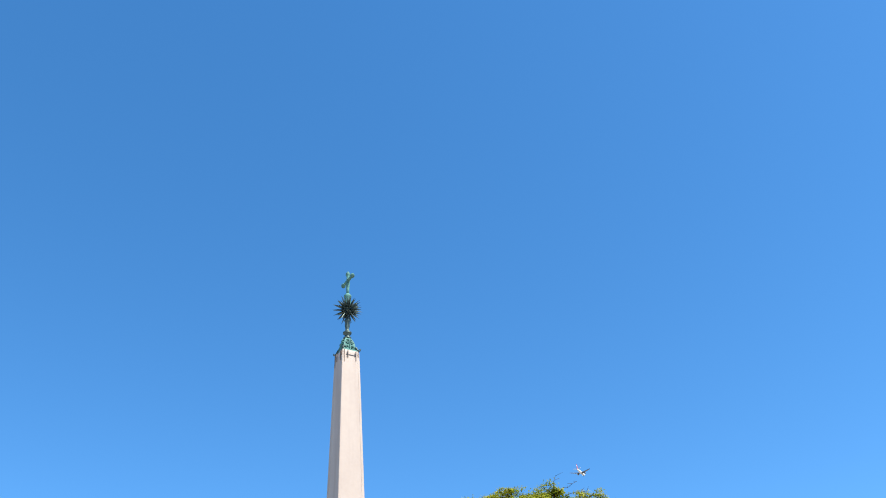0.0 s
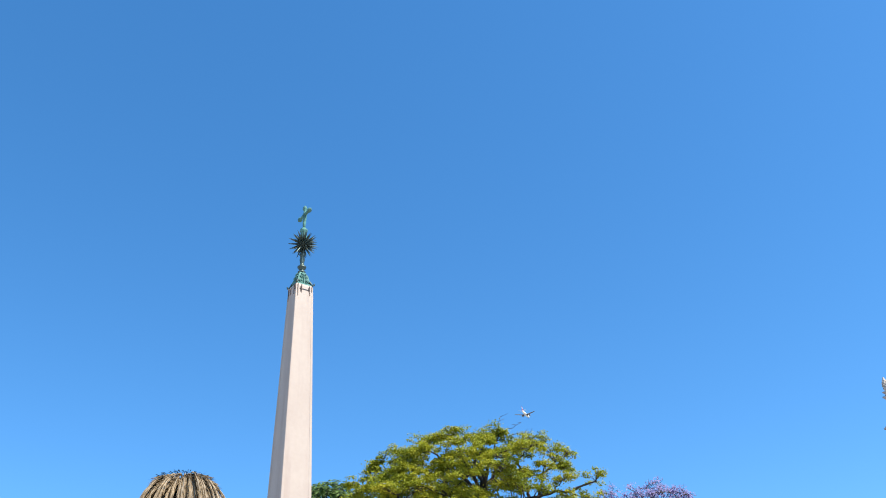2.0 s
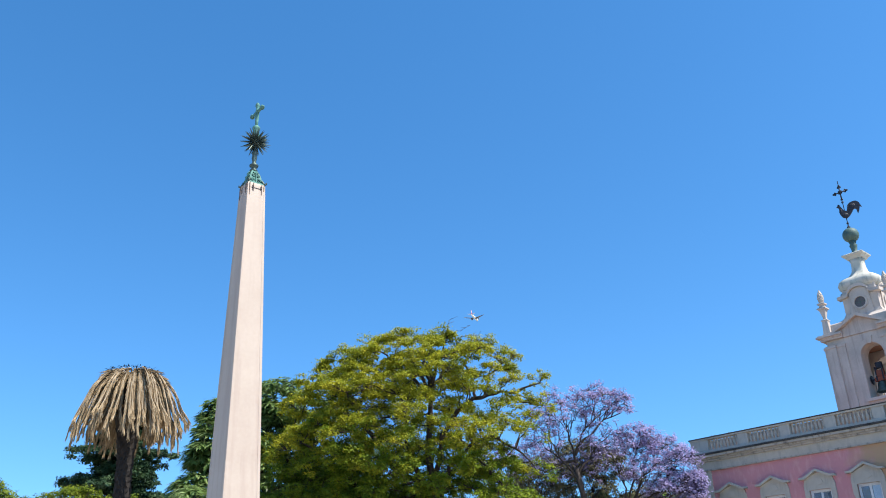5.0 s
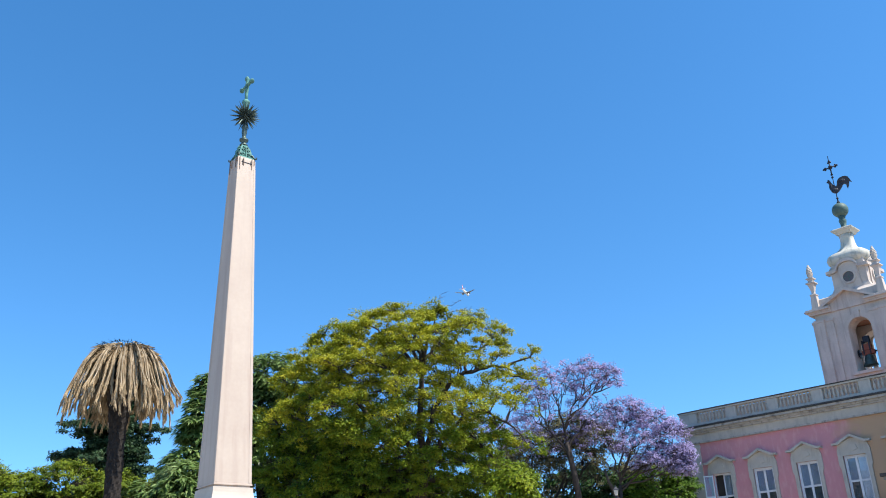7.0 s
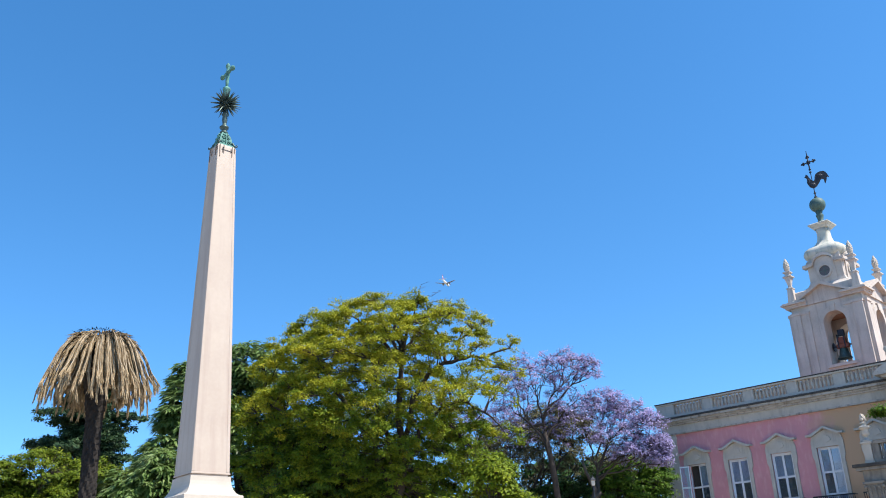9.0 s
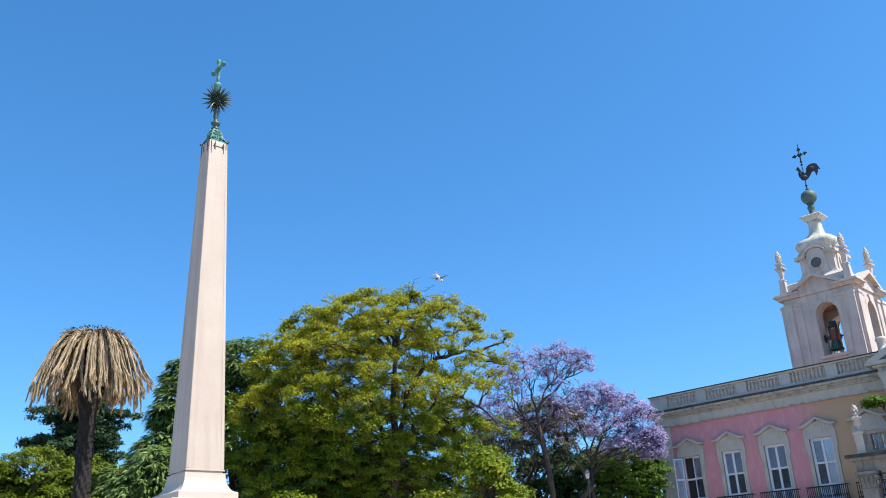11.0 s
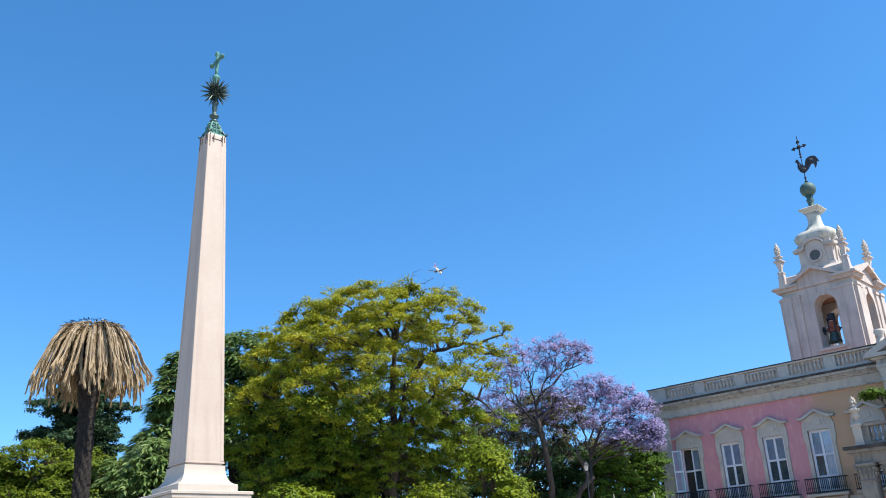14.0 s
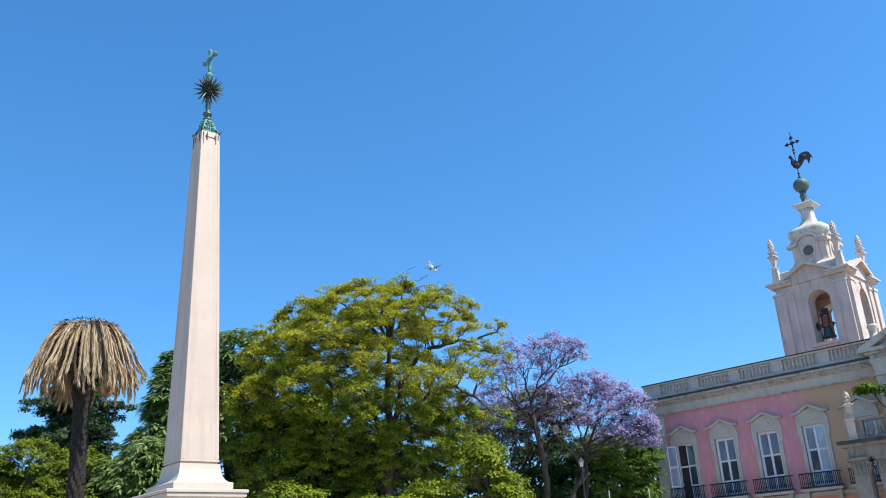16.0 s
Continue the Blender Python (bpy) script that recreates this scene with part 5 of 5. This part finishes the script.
def frond(reach, tip, seed):
    """One dead frond: a stalk that arches out and hangs, with narrow dry leaflets."""
    r = random.Random(seed)
    mid = tip + 0.42 * (11.2 - tip)
    ctrl = [(0.1, 12.4), (0.24 * reach + 0.1, 12.8), (0.48 * reach, 12.72), (0.72 * reach, 12.12), (reach * 0.88, 11.25), (reach * 0.98, mid), (reach * 1.02 + r.uniform(-0.1, 0.1), tip)]
    pts = []
    for i in range(len(ctrl) - 1):
        for k in range(4):
            t = k / 4
            p0, p1, p2, p3 = ctrl[max(i - 1, 0)], ctrl[i], ctrl[i + 1], ctrl[min(i + 2, len(ctrl) - 1)]
            pts.append(tuple(0.5 * (2 * p1[j] + (p2[j] - p0[j]) * t + (2 * p0[j] - 5 * p1[j] + 4 * p2[j] - p3[j]) * t * t + (3 * p1[j] - p0[j] - 3 * p2[j] + p3[j]) * t ** 3) for j in (0, 1)))
    pts.append(ctrl[-1])
    sway = r.uniform(-0.4, 0.4)
    P3 = [Vector((x, sway * (i / len(pts)) ** 2, z)) for i, (x, z) in enumerate(pts)]
    V, F = [], []
    tube_data(V, F, P3, 0.03, 0.014, 4)
    rib_faces = len(F)
    for i in range(5, len(P3) - 1):
        d = (P3[i + 1] - P3[i]).normalized()
        for k in range(12):
            for s in (-1, 1):
                p = P3[i].lerp(P3[i + 1], k / 12)
                l = r.uniform(0.35, 0.75) * (1.15 - 0.55 * i / len(P3))
                v = (d * 1.3 + Vector((r.uniform(-0.12, 0.16), s * r.uniform(0.02, 0.28), -0.4))).normalized() * l
                w = v.cross(Vector((r.uniform(-1, 1), r.uniform(-1, 1), 0.2))).normalized() * 0.013
                j = len(V)
                V += [tuple(p - w * 0.6), tuple(p + v * 0.5 - w), tuple(p + v), tuple(p + v * 0.5 + w)]
                F.append((j, j + 1, j + 2, j + 3))
    me = mesh_data("frond", V, F, STRAW, False)
    me.materials.append(RIB)
    me.polygons.foreach_set("material_index", [1] * rib_faces + [0] * (len(F) - rib_faces))
    return me


kinds = [frond(0.9 + 0.115 * i, 10.0 + 0.22 * ((i * 7) % 4) + 0.08 * max(0, 9 - i), i) for i in range(14)]
for i in range(175):
    k = int(14 * (random.random() ** 0.5)) % 14
    s = random.uniform(0.92, 1.06)
    ob = part("frond", kinds[k], None, palm, m=pose(0, 0, 12.3 + random.uniform(-0.35, 0.1), random.uniform(-3, 3), random.uniform(-3, 3), 137.5 * i + random.uniform(-20, 20)) @ Matrix.Diagonal((s, s, 1, 1)) @ pose(0, 0, -12.4))

V, F = [], []
for i in range(260):
    a, r0 = random.uniform(0, 6.283), 1.15 * math.sqrt(random.random())
    p = Vector((r0 * math.cos(a), r0 * math.sin(a), 12.86 - 0.1 * r0 * r0))
    d = Vector((math.cos(a) * 0.8, math.sin(a) * 0.8, random.uniform(-0.25, 0.3))).normalized() * random.uniform(0.12, 0.32)
    w = d.cross(Vector((random.uniform(-1, 1), random.uniform(-1, 1), 1))).normalized() * 0.018
    j = len(V)
    V += [tuple(p), tuple(p + d * 0.5 + w), tuple(p + d), tuple(p + d * 0.5 - w)]
    F.append((j, j + 1, j + 2, j + 3))
part("top_tuft", mesh_data("top_tuft", V, F, PALM_BARK, False), None, palm, "short broken stalks on top")

# shrub on the portico's terrace
ter = tree("terrace_shrub", tuple(PAL @ Vector((16.9, -3.6, 7.2))), 0.07, 1.6, [(0.3, 0, 2.6, 1.3, 0.9, 0.4), (-1.0, -0.4, 2.65, 0.6, 0.6, 0.2, 0.7)], 30, 30, 0.24, 0.1, SHRUB, BARK, "leafy green shrub on the portico terrace", clump=0.35, flat=0.8)

# thin poles beside the palace corner
for px in (9.2, 11.6):
    ob = new("pole", mesh_of("pole", lathe(bmesh.new(), [(0.035, 0), (0.03, 5.6), (0.015, 5.65)], 8), PALACE_STONE))
    ob.matrix_world = pose(px, 53.0, 0)
    tagged(ob, "thin pale metal pole among the shrubs", "pole", "poles by the palace")

lamp = thing("street_lamp", pose(5.77, 39.6, 0), "dark iron street lamp with a pale glass lantern", "street lamp")
part("post", lathe(bmesh.new(), [(0.11, 0), (0.11, 0.5), (0.05, 0.7), (0.035, 5.4), (0.06, 5.5), (0.03, 5.7)], 10), IRON, lamp)
part("lantern", lathe(bmesh.new(), [(0.06, 5.72), (0.09, 5.93)], square=True), PALACE_STONE, lamp, "pale lantern glass")
part("cap", lathe(bmesh.new(), [(0.12, 5.93), (0.11, 5.97), (0.03, 6.08), (0.015, 6.16)], square=True), IRON, lamp)

# ---- airliner ----
air = thing("airliner", Matrix.Translation((-18.6, 1329.0, 474.5)) @ pose(0, 0, 0, 1, 0, -16.2), "white twin-engined airliner with a red and white tail", "aircraft")
bm = bmesh.new()
lathe(bm, [(0.05, -18.5), (0.7, -17.0), (1.3, -13.5), (1.95, -8), (1.98, 10), (1.9, 13), (1.4, 15.6), (0.7, 17), (0.05, 17.6)], 18)
bmesh.ops.rotate(bm, verts=bm.verts, cent=(0, 0, 0), matrix=Matrix.Rotation(radians(-90), 3, "X"))
part("fuselage", bm, PLANE_WHITE, air, "white fuselage", True)


def plate(outline, thick):
    bm = bmesh.new()
    a = [bm.verts.new((x, y, z + thick / 2)) for x, y, z in outline]
    b = [bm.verts.new((x, y, z - thick / 2)) for x, y, z in outline]
    fs = [bm.faces.new(a), bm.faces.new(b[::-1])] + [bm.faces.new((a[i], b[i], b[(i + 1) % len(a)], a[(i + 1) % len(a)])) for i in range(len(a))]
    bmesh.ops.recalc_face_normals(bm, faces=fs)
    return bm


for s in (-1, 1):
    wing = part("wing", plate([(s * 1.2, 4.5, -0.9), (s * 17, -3.8, 1.2), (s * 17, -5.3, 1.2), (s * 6, -2.8, -0.3), (s * 1.2, -2.8, -0.9)], 0.5), PLANE_GREY, air, "grey swept wing")
    eng = bmesh.new()
    lathe(eng, [(0.9, -2.2), (1.15, -1), (1.2, 1.2), (1.0, 1.9)], 14)
    bmesh.ops.rotate(eng, verts=eng.verts, cent=(0, 0, 0), matrix=Matrix.Rotation(radians(-90), 3, "X"))
    part("engine", eng, PLANE_GREY, wing, "", True, pose(s * 5.8, 2.3, -1.7))
    part("tailplane", plate([(s * 0.4, -14, 0.8), (s * 6.2, -17.2, 1.4), (s * 6.2, -18.4, 1.4), (s * 0.4, -17.4, 0.8)], 0.25), PLANE_WHITE, air)
    part("main_gear", boxed(s * 3.2 - 0.35, s * 3.2 + 0.35, -2.2, -0.6, -3.6, -0.8, bevel=0.1), IRON, air)
fin = bmesh.new()
prism(fin, [(-12.5, 1.6), (-17.0, 7.6), (-19.0, 7.6), (-17.8, 1.2)], -0.2, 0.2)
bmesh.ops.rotate(fin, verts=fin.verts, cent=(0, 0, 0), matrix=Matrix.Rotation(radians(90), 3, "Z"))
part("fin", fin, PLANE_RED, air, "red and white tail fin")
for y0, z0 in ((-17.2, 3.0), (-17.9, 4.9), (-16.2, 4.2)):
    part("fin_marking", boxed(-0.24, 0.24, y0 - 0.9, y0 + 0.2, z0, z0 + 1.3), PLANE_WHITE, air)
part("nose_gear", boxed(-0.25, 0.25, 12.2, 12.9, -3.4, -1.4, bevel=0.1), IRON, air)
